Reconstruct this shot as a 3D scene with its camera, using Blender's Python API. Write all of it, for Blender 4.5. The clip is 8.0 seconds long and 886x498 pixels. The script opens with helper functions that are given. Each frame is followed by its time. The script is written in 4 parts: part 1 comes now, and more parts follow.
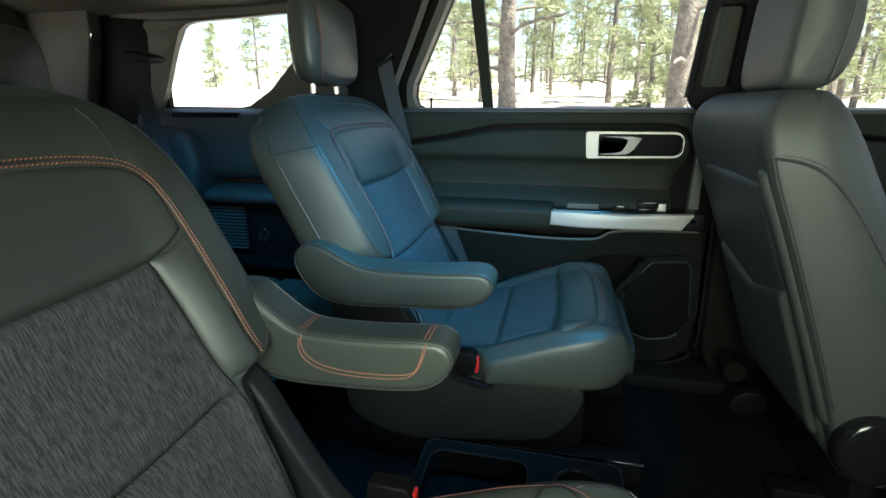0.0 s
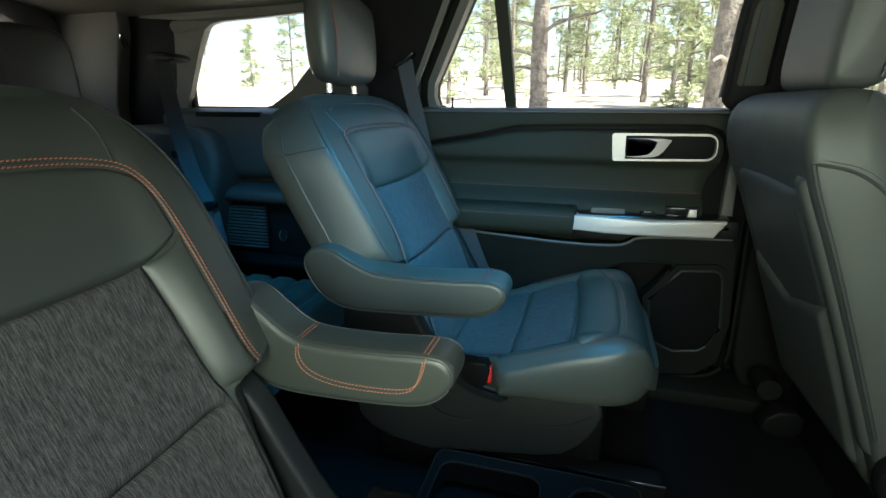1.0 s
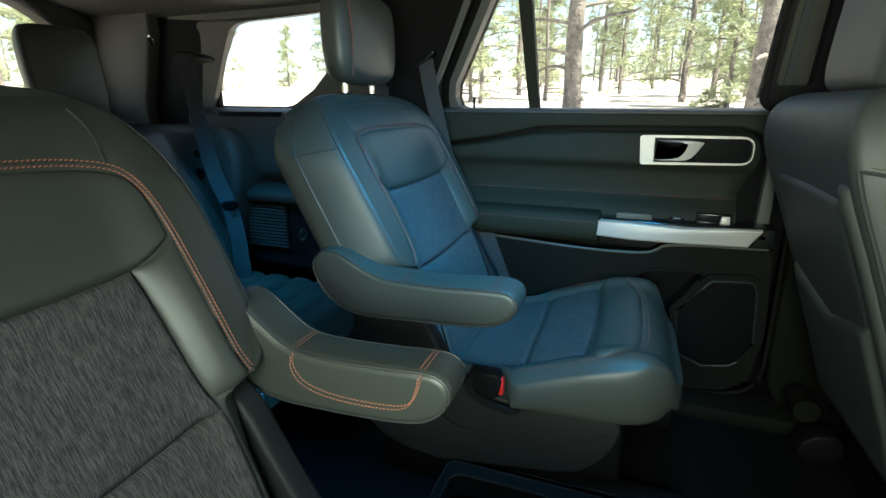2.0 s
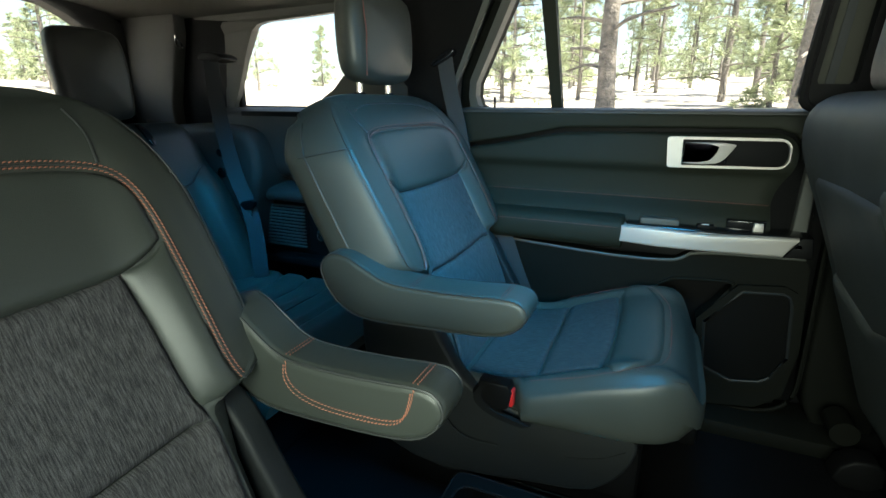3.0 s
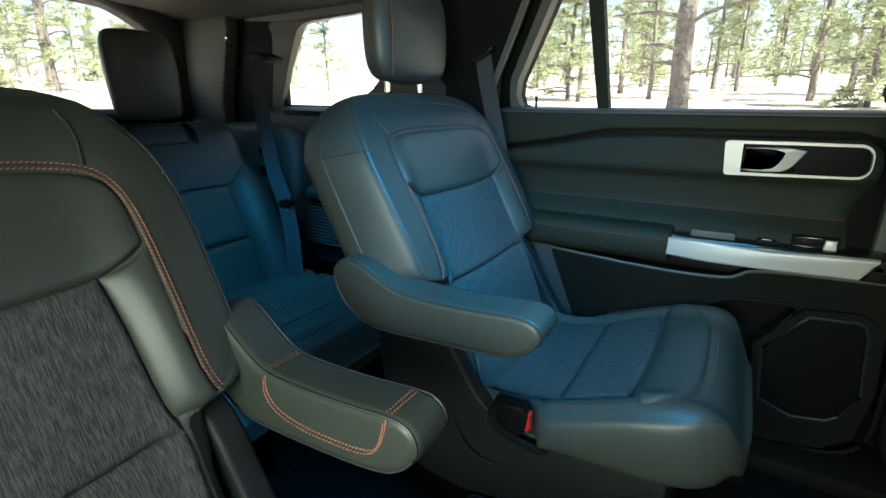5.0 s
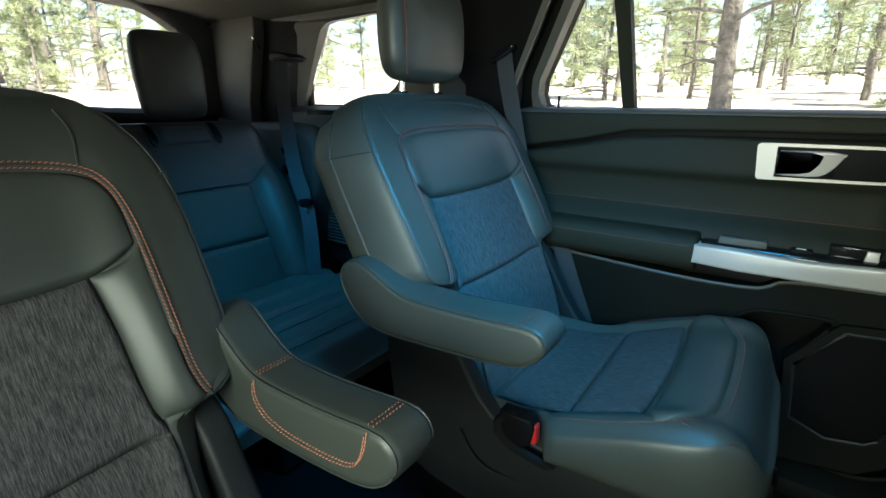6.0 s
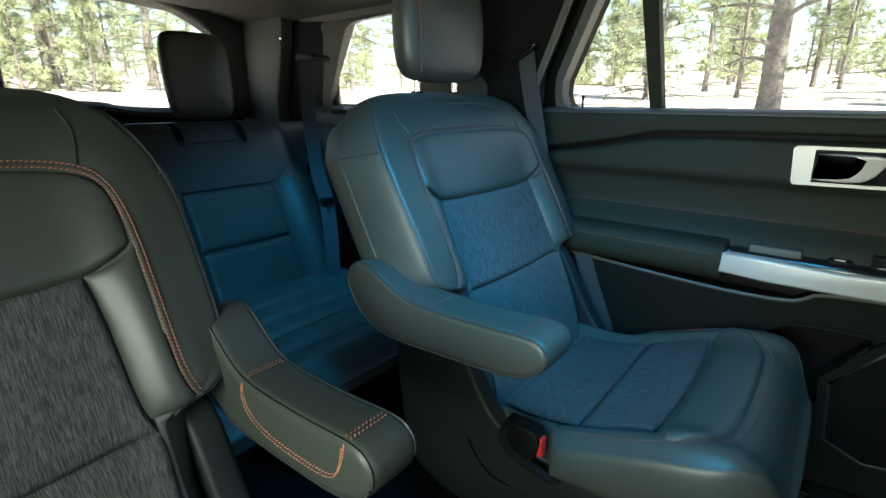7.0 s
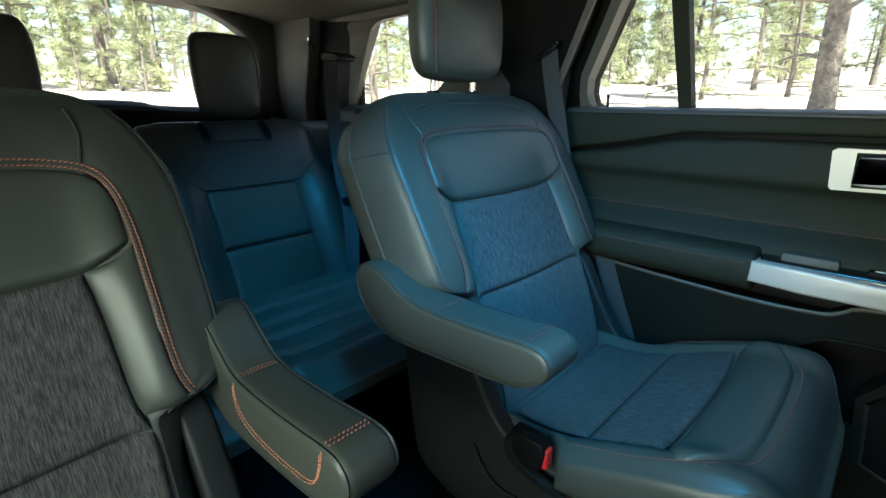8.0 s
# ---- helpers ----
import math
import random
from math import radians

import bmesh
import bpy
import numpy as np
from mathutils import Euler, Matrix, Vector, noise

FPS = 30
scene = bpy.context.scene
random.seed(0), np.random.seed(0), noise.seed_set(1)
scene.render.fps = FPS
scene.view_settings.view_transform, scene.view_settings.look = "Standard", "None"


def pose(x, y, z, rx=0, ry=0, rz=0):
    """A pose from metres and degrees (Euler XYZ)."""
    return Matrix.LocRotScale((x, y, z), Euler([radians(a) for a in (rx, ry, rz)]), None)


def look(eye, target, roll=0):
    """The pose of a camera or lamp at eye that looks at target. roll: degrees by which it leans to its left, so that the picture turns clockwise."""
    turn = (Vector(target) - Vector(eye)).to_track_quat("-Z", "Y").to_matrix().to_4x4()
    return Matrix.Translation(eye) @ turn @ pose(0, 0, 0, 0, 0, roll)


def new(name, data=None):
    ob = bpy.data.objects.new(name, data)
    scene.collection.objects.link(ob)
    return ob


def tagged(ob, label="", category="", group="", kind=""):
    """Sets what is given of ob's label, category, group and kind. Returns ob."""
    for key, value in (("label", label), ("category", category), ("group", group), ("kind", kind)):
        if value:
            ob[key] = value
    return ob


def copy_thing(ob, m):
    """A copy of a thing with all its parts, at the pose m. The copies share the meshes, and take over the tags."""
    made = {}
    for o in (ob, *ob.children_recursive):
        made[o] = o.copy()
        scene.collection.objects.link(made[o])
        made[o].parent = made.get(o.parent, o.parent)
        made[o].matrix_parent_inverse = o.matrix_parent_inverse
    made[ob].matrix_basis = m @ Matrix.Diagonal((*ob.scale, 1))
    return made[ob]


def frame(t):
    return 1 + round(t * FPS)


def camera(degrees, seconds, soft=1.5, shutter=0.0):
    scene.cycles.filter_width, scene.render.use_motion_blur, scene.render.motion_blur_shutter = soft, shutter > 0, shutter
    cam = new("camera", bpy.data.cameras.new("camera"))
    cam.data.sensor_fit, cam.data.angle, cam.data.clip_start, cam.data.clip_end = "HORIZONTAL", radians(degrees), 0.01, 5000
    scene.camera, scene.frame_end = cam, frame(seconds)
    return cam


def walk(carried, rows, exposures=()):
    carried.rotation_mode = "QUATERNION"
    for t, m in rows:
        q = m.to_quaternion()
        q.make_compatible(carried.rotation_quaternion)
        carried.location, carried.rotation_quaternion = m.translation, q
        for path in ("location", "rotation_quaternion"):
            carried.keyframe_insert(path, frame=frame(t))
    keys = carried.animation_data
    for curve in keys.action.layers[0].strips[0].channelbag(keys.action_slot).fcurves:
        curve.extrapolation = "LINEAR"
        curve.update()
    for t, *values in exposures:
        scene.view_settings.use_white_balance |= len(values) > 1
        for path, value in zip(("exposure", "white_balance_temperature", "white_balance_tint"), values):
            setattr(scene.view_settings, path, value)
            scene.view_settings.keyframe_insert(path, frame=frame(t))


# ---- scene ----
cam = camera(83.9, 8.0)
METRES, EYE, TILT, LEAN, TURN = 0.40, 1.2, -16.3, 0.0, 13.0
ROWS = [
    (0.0, 0.0, 0.0, 0.0, -0.0, 0.0, 0.0),
    (0.5, 0.0413, 0.0473, 0.0161, 1.75, -0.05, -0.56),
    (1.0, 0.0793, 0.0911, 0.0307, 3.36, -0.1, -1.06),
    (1.5, 0.1205, 0.1384, 0.0468, 5.1, -0.16, -1.62),
    (3.0, 0.2407, 0.2763, 0.0912, 10.26, -0.45, -3.14),
    (3.5, 0.279, 0.3194, 0.1056, 11.91, -0.58, -3.62),
    (4.0, 0.3205, 0.3667, 0.1199, 13.68, -0.71, -4.12),
    (4.5, 0.3587, 0.4095, 0.134, 15.39, -0.87, -4.61),
    (6.0, 0.4809, 0.5453, 0.1786, 20.97, -1.52, -6.21),
    (6.5, 0.5201, 0.588, 0.1924, 22.82, -1.76, -6.69),
    (7.0, 0.5659, 0.6372, 0.2088, 24.99, -2.06, -7.28),
    (7.5, 0.6048, 0.6797, 0.2221, 26.9, -2.35, -7.75),
    (8.0, 0.6464, 0.7252, 0.2366, 29.07, -2.69, -8.29),
]
walk(cam, [(t, pose(0, -0.74, EYE, TILT, LEAN, TURN) @ pose(METRES * x, METRES * y, METRES * z, 90 + pitch, roll, yaw)) for t, x, y, z, yaw, pitch, roll in ROWS])

# ---- world, sun, large lights ----
scene.view_settings.exposure = 2.0
world = bpy.data.worlds.new("sky")
scene.world = world
world.use_nodes = True
wn = world.node_tree.nodes
sky = wn.new("ShaderNodeTexSky")
sky.sky_type, sky.sun_disc = "NISHITA", False
sky.sun_elevation, sky.sun_rotation = radians(58), radians(70)
world.node_tree.links.new(sky.outputs[0], wn["Background"].inputs[0])
wn["Background"].inputs[1].default_value = 0.085


def lamp(name, kind, m, energy, colour, **more):
    data = bpy.data.lights.new(name, kind)
    data.energy, data.color = energy, colour
    for key, value in more.items():
        if key == "angle":
            data.angle = value
        elif key == "spread":
            data.spread = value
        elif key == "size":
            data.shape, data.size, data.size_y = "RECTANGLE", value[0], value[1]
    ob = new(name, data)
    ob.matrix_world = m
    return ob


SUN_WAY = Vector((0.55, -0.25, 1.0))
lamp("sun", "SUN", look(SUN_WAY * 30, (0, 0, 0)), 5.0, (1.0, 0.95, 0.86), angle=radians(0.5))
# area lamp standing in for daylight from the open doorway beside the camera
lamp("doorway_light", "AREA", look((0.06, -0.97, 1.20), (0.16, -0.02, 1.03)), 2.3, (0.87, 1.0, 0.80), size=(0.7, 0.38), spread=radians(118))
# two blue fill lamps added below the headliner to tint the seats
lamp("blue_fill_light", "AREA", look((0.02, 0.06, 1.57), (-0.30, 0.45, 0.94)), 1.85, (0.03, 0.50, 1.0), size=(0.30, 0.40), spread=radians(82))
lamp("rear_blue_fill", "AREA", look((-0.88, 0.14, 1.53), (-1.00, 0.52, 0.78)), 0.6, (0.03, 0.48, 1.0), size=(0.25, 0.30), spread=radians(70))


# ---- materials ----
def material(name, colour, rough=0.5, metal=0.0, grain=200.0, bump=0.15, vary=0.25, blotch=6.0, coat=0.0, spec=0.5, cells=False, relief=0.002):
    m = bpy.data.materials.new(name)
    m.use_nodes = True
    nt = m.node_tree
    b = nt.nodes["Principled BSDF"]
    tc = nt.nodes.new("ShaderNodeTexCoord")
    fine = nt.nodes.new("ShaderNodeTexVoronoi" if cells else "ShaderNodeTexNoise")
    fine.inputs["Scale"].default_value = grain
    big = nt.nodes.new("ShaderNodeTexNoise")
    big.inputs["Scale"].default_value = blotch
    big.inputs["Detail"].default_value = 5
    for n in (fine, big):
        nt.links.new(tc.outputs["Object"], n.inputs["Vector"])
    mix = nt.nodes.new("ShaderNodeMix")
    mix.data_type = "RGBA"
    mix.inputs["A"].default_value = (*[c * (1 - vary) for c in colour], 1)
    mix.inputs["B"].default_value = (*[min(1, c * (1 + vary)) for c in colour], 1)
    nt.links.new(big.outputs["Fac" if "Fac" in big.outputs else 0], mix.inputs["Factor"])
    nt.links.new(mix.outputs["Result"], b.inputs["Base Color"])
    rr = nt.nodes.new("ShaderNodeMapRange")
    rr.inputs["To Min"].default_value, rr.inputs["To Max"].default_value = rough * 0.82, min(1, rough * 1.2)
    nt.links.new(big.outputs[0], rr.inputs["Value"])
    nt.links.new(rr.outputs[0], b.inputs["Roughness"])
    b.inputs["Metallic"].default_value = metal
    b.inputs["Coat Weight"].default_value = coat
    b.inputs["Specular IOR Level"].default_value = spec
    if bump:
        bp = nt.nodes.new("ShaderNodeBump")
        bp.inputs["Strength"].default_value, bp.inputs["Distance"].default_value = bump, relief
        nt.links.new(fine.outputs[0], bp.inputs["Height"])
        nt.links.new(bp.outputs[0], b.inputs["Normal"])
    return m


def cloth(name, stretch, dark, light):
    """Heathered woven cloth, its streaks along the axis of the small scale."""
    m = bpy.data.materials.new(name)
    m.use_nodes = True
    nt = m.node_tree
    b = nt.nodes["Principled BSDF"]
    tc = nt.nodes.new("ShaderNodeTexCoord")
    mp = nt.nodes.new("ShaderNodeMapping")
    mp.inputs["Scale"].default_value = stretch
    n1 = nt.nodes.new("ShaderNodeTexNoise")
    n1.inputs["Scale"].default_value, n1.inputs["Detail"].default_value, n1.inputs["Roughness"].default_value = 1.0, 3.0, 0.62
    n2 = nt.nodes.new("ShaderNodeTexNoise")
    n2.inputs["Scale"].default_value = 900
    nt.links.new(tc.outputs["Object"], mp.inputs["Vector"])
    nt.links.new(mp.outputs[0], n1.inputs["Vector"])
    nt.links.new(tc.outputs["Object"], n2.inputs["Vector"])
    mul = nt.nodes.new("ShaderNodeMath")
    mul.operation = "MULTIPLY"
    nt.links.new(n1.outputs[0], mul.inputs[0])
    weave = nt.nodes.new("ShaderNodeMapRange")
    weave.inputs["To Min"].default_value, weave.inputs["To Max"].default_value = 0.66, 1.34
    nt.links.new(n2.outputs[0], weave.inputs["Value"])
    nt.links.new(weave.outputs[0], mul.inputs[1])
    ramp = nt.nodes.new("ShaderNodeValToRGB")
    ramp.color_ramp.elements[0].position, ramp.color_ramp.elements[0].color = 0.36, (*dark, 1)
    ramp.color_ramp.elements[1].position, ramp.color_ramp.elements[1].color = 0.70, (*light, 1)
    nt.links.new(mul.outputs[0], ramp.inputs[0])
    nt.links.new(ramp.outputs[0], b.inputs["Base Color"])
    b.inputs["Roughness"].default_value = 0.9
    b.inputs["Specular IOR Level"].default_value = 0.2
    bp = nt.nodes.new("ShaderNodeBump")
    bp.inputs["Strength"].default_value, bp.inputs["Distance"].default_value = 0.5, 0.002
    nt.links.new(mul.outputs[0], bp.inputs["Height"])
    nt.links.new(bp.outputs[0], b.inputs["Normal"])
    return m


LEATHER = material("leather", (0.043, 0.049, 0.044), 0.41, grain=900, bump=0.11, vary=0.12, blotch=9, cells=True)
# the same leather, lightened to make up for weak light on the front seat
LEATHER_B = material("leather_back", (0.048, 0.053, 0.050), 0.5, grain=900, bump=0.2, vary=0.12, blotch=9, cells=True)
CLOTH_BACK = cloth("cloth_back", (62, 620, 62), (0.034, 0.034, 0.037), (0.112, 0.110, 0.112))
CLOTH_SEAT = cloth("cloth_seat", (70, 650, 70), (0.026, 0.026, 0.028), (0.080, 0.079, 0.078))
THREAD = material("orange_thread", (0.36, 0.14, 0.09), 0.7, grain=1500, bump=0.3)
DARK_THREAD = material("dark_red_thread", (0.17, 0.055, 0.045), 0.7, grain=1500, bump=0.3)
GREY_THREAD = material("grey_thread", (0.10, 0.10, 0.095), 0.7, grain=1500, bump=0.3)
PIPING = material("piping", (0.035, 0.038, 0.038), 0.45, grain=900)
GRAINED = material("grained_plastic", (0.008, 0.0085, 0.007), 0.65, grain=700, bump=0.25, vary=0.1, cells=True, spec=0.06)
SOFT = material("soft_trim", (0.016, 0.0185, 0.013), 0.6, grain=800, bump=0.25, vary=0.1, cells=True, spec=0.22)
DARK_GRAIN = material("dark_grained_plastic", (0.007, 0.0075, 0.008), 0.6, grain=700, bump=0.25, vary=0.1, cells=True, spec=0.12)
SHIELD = material("shield_plastic", (0.016, 0.018, 0.019), 0.45, grain=700, bump=0.2, vary=0.1, cells=True, spec=0.25)
# soft trim made lighter for the sky's gleam along the sill tops
SILL_LIT = material("sill_trim_lit", (0.055, 0.058, 0.060), 0.45, grain=800, bump=0.2, vary=0.1, cells=True)
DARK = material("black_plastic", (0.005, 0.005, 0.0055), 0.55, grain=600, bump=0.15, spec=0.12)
GLOSSY = material("gloss_black", (0.01, 0.01, 0.011), 0.15, grain=300, bump=0.0)
SILVER = material("satin_silver", (0.50, 0.46, 0.44), 0.42, metal=0.25, grain=1200, bump=0.05, vary=0.05)
CHROME = material("chrome", (0.8, 0.8, 0.8), 0.12, metal=1.0, grain=300, bump=0.0, vary=0.03)
HEADLINER = material("headliner", (0.060, 0.060, 0.050), 0.95, grain=900, bump=0.3, vary=0.08)
PILLAR = material("pillar_trim", (0.075, 0.076, 0.070), 0.6, grain=800, bump=0.2, vary=0.08)
# trim lightened to carry the light that falls on the rear quarter
QUARTER_LIT = material("quarter_trim_lit", (0.045, 0.048, 0.047), 0.5, grain=800, bump=0.25, vary=0.1, cells=True, spec=0.4)
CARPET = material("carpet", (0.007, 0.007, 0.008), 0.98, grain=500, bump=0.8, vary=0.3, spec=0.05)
WEBBING = material("belt_webbing", (0.032, 0.035, 0.038), 0.7, grain=1000, bump=0.4)
RED = material("red_plastic", (0.55, 0.02, 0.02), 0.4, grain=300, bump=0.0)
WHITE = material("white_paint", (0.75, 0.75, 0.75), 0.5, grain=300, bump=0)
BARK = material("bark", (0.19, 0.17, 0.15), 0.95, grain=16, bump=1.0, vary=0.75, blotch=7, relief=0.05)
NEEDLES = material("needles", (0.33, 0.37, 0.22), 0.6, grain=40, bump=0.0, vary=0.45, blotch=1.5)
EARTH = material("forest_floor", (0.46, 0.41, 0.35), 0.95, grain=20, bump=0.5, vary=0.45, blotch=0.7)
PAINT = material("body_paint", (0.10, 0.10, 0.11), 0.3, coat=0.6, grain=200, bump=0.0, vary=0.05)
GLASS = bpy.data.materials.new("window_glass")
GLASS.use_nodes = True
gn = GLASS.node_tree
gb = gn.nodes["Principled BSDF"]
gb.inputs["Base Color"].default_value = (0.87, 0.92, 0.79, 1)
gb.inputs["Roughness"].default_value = 0.0
gb.inputs["IOR"].default_value = 1.05
gb.inputs["Transmission Weight"].default_value = 1.0

# ---- building helpers ----
ORIGIN = {}


def thing(name, at, label, category, group="", kind=""):
    ob = new(name)
    ob.location = at
    ob.empty_display_size = 0.05
    ORIGIN[ob] = Vector(at)
    return tagged(ob, label, category, group, kind)


def mesh_part(name, verts, faces, mat, parent=None, label="", smooth=True, fix=True, sharp=40):
    """One mesh under a thing or a part, its vertices given in the world's metres."""
    org = ORIGIN.get(parent, Vector())
    me = bpy.data.meshes.new(name)
    me.from_pydata([tuple(Vector(v) - org) for v in verts], [], faces)
    if fix:
        bm = bmesh.new()
        bm.from_mesh(me)
        bmesh.ops.remove_doubles(bm, verts=bm.verts, dist=1e-5)
        bmesh.ops.recalc_face_normals(bm, faces=bm.faces)
        bm.to_mesh(me)
        bm.free()
    me.materials.append(mat)
    if smooth:
        me.shade_smooth()
        me.set_sharp_from_angle(angle=radians(sharp))
    ob = new(name, me)
    if parent:
        ob.parent = parent
        ORIGIN[ob] = org
    if label:
        ob["label"] = label
    return ob


def set_piece(name, verts, faces, mat, label="", category="", smooth=True, sharp=40):
    """A piece of the setting."""
    ob = mesh_part(name, verts, faces, mat, None, label, smooth, True, sharp)
    return tagged(ob, label, category, "", "structure")


def loft(rings, closed=True, caps=True):
    """Vertices and faces through rings of equal count."""
    n = len(rings[0])
    verts = [p for r in rings for p in r]
    faces = []
    for i in range(len(rings) - 1):
        for j in range(n if closed else n - 1):
            k = (j + 1) % n
            faces.append((i * n + j, i * n + k, (i + 1) * n + k, (i + 1) * n + j))
    if caps and closed:
        faces.append(tuple(range(n - 1, -1, -1)))
        last = (len(rings) - 1) * n
        faces.append(tuple(range(last, last + n)))
    return verts, faces


def soften(points, times=2, closed=True):
    """Rounds a line by cutting its corners."""
    pts = [np.array(p, float) for p in points]
    for _ in range(times):
        out = [] if closed else [pts[0]]
        for i in range(len(pts) if closed else len(pts) - 1):
            a, b = pts[i], pts[(i + 1) % len(pts)]
            out += [a * 0.75 + b * 0.25, a * 0.25 + b * 0.75]
        if not closed:
            out.append(pts[-1])
        pts = out
    return pts


def inset(poly, d):
    """A closed outline moved inwards by d."""
    p = np.array(poly, float)
    area = np.sum(p[:, 0] * np.roll(p[:, 1], -1) - np.roll(p[:, 0], -1) * p[:, 1])
    t = np.roll(p, -1, 0) - np.roll(p, 1, 0)
    t /= np.linalg.norm(t, axis=1)[:, None] + 1e-9
    n = np.stack([-t[:, 1], t[:, 0]], 1) * (1 if area > 0 else -1)
    return p + n * d


def puffy(outline, lo, hi, radius, place, steps=5, crown=0.0, shrink=0.0):
    """A body of that outline between lo and hi, its edges rounded; place(a, b, c) puts outline a, b and depth c in the world."""
    rings = []
    heart = np.mean(np.array(outline, float), 0)

    def drawn_in(poly, d):
        if shrink:
            return heart + (np.array(poly, float) - heart) * (1 - d / shrink)
        return inset(poly, d)

    span = [(lo + radius * (1 - math.cos(i / steps * math.pi / 2)), radius * (1 - math.sin(i / steps * math.pi / 2))) for i in range(steps + 1)]
    for c, d in span:
        rings.append([place(a, b, c) for a, b in drawn_in(outline, d)])
    for c, d in reversed(span):
        rings.append([place(a, b, hi + lo - c) for a, b in drawn_in(outline, d)])
    if crown:
        mid = np.mean(np.array(outline), 0)
        for k in (0.95, 0.85, 0.7, 0.5, 0.25, 0.04):
            h = crown * (1 - k * k)
            base = drawn_in(outline, radius)
            rings.insert(0, [place(*(mid + (np.array(q) - mid) * k), lo - h) for q in base])
            rings.append([place(*(mid + (np.array(q) - mid) * k), hi + h) for q in base])
    return loft(rings)


def tube(points, r, sides=6):
    pts = [Vector(p) for p in points]
    rings = []
    for i, p in enumerate(pts):
        way = (pts[min(i + 1, len(pts) - 1)] - pts[max(i - 1, 0)]).normalized()
        up = Vector((0, 0, 1)) if abs(way.z) < 0.9 else Vector((1, 0, 0))
        a = way.cross(up).normalized()
        b = way.cross(a)
        rad = r[i] if isinstance(r, (list, tuple)) else r
        rings.append([p + (a * math.cos(2 * math.pi * k / sides) + b * math.sin(2 * math.pi * k / sides)) * rad for k in range(sides)])
    return loft(rings)


def box(x0, x1, y0, y1, z0, z1, r=0.006):
    """A bevelled block."""
    out = soften([(x0, z0), (x1, z0), (x1, z1), (x0, z1)], 0)
    o = []
    for i, (a, b) in enumerate(out):
        pa, pb = out[i - 1], out[(i + 1) % 4]
        for q in (pa, pb):
            d = np.array(q) - np.array((a, b))
            o.append(np.array((a, b)) + d / np.linalg.norm(d) * r)
    return puffy(o, y0, y1, r, lambda a, b, c: (a, c, b), 2)


def resample(points, step):
    pts = [np.array(p, float) for p in points]
    out, left = [pts[0]], step
    for a, b in zip(pts, pts[1:]):
        d = np.linalg.norm(b - a)
        pos = 0.0
        while d - pos >= left:
            pos += left
            out.append(a + (b - a) * pos / d)
            left = step
        left -= d - pos
    return out


def stitches(points, normals, pitch=0.005, r=0.0008):
    """Single threads laid end to end along a line."""
    verts, faces = [], []
    pts = resample(points, pitch)
    allp = np.array([list(p) for p in points])
    for i in range(len(pts) - 1):
        a, b = Vector(pts[i]), Vector(pts[i + 1])
        k = int(np.argmin(np.linalg.norm(allp - pts[i], axis=1)))
        n = Vector(normals[k]).normalized()
        w = (b - a).normalized()
        s = w.cross(n).normalized()
        a, b = a + w * pitch * 0.12 + s * r * 0.8, b - w * pitch * 0.12 - s * r * 0.8
        base = len(verts)
        for p, lift in ((a, 0.0), ((a + b) / 2, 0.0009), (b, 0.0)):
            for u, v in ((1, 0), (0, 1), (-1, 0)):
                verts.append(p + s * r * u + n * (r * v + lift))
        for q in (0, 3):
            for j in (0, 1):
                faces.append((base + q + j, base + q + j + 1, base + q + j + 4, base + q + j + 3))
    return verts, faces


def smooth01(t):
    t = min(1.0, max(0.0, t))
    return t * t * (3 - 2 * t)


def curve(table, t):
    xs, ys = zip(*table)
    return float(np.interp(t, xs, ys))


def sleek(table, n=40):
    """A finer, rounded copy of a table of pairs."""
    return [tuple(p) for p in soften(table, 3, False)]


# ---- the car's shell ----
def sheet(outline, holes, lo, hi, place):
    """A flat panel with openings through it, lo to hi thick."""
    cu = bpy.data.curves.new("panel", "CURVE")
    cu.dimensions, cu.fill_mode = "2D", "NONE"
    cu.fill_mode = "BOTH"
    for loop in (outline, *holes):
        sp = cu.splines.new("POLY")
        sp.points.add(len(loop) - 1)
        for p, q in zip(sp.points, loop):
            p.co = (q[0], q[1], 0, 1)
        sp.use_cyclic_u = True
    ob = bpy.data.objects.new("panel", cu)
    scene.collection.objects.link(ob)
    me = ob.to_mesh()
    flat = [v.co.copy() for v in me.vertices]
    polys = [tuple(p.vertices) for p in me.polygons]
    ob.to_mesh_clear()
    bpy.data.objects.remove(ob)
    bpy.data.curves.remove(cu)
    n = len(flat)
    verts = [place(v.x, v.y, lo) for v in flat] + [place(v.x, v.y, hi) for v in flat]
    edges = {}
    for p in polys:
        for a, b in zip(p, p[1:] + p[:1]):
            edges[(a, b)] = edges.get((a, b), 0) + 1
    faces = list(polys) + [tuple(n + i for i in reversed(p)) for p in polys]
    for a, b in edges:
        if (b, a) not in edges:
            faces.append((b, a, n + a, n + b))
    return verts, faces


def side_y(z):
    return 0.905 - max(0.0, z - 1.19) * 0.30


REAR_DOOR_WINDOW = [(-0.452, 1.192), (-0.468, 1.20), (-0.474, 1.225), (-0.468, 1.262), (-0.30, 1.56), (-0.28, 1.575), (0.36, 1.575), (0.385, 1.55), (0.392, 1.192)]
FRONT_DOOR_WINDOW = [(0.62, 1.192), (1.5, 1.192), (1.2, 1.5), (0.9, 1.575), (0.60, 1.575)]
verts, faces = sheet([(-0.62, 1.16), (1.75, 1.16), (1.75, 1.25), (1.1, 1.66), (-0.62, 1.66)], [REAR_DOOR_WINDOW, FRONT_DOOR_WINDOW], 0.0, 0.05, lambda x, z, d: (x, side_y(z) + d, z))
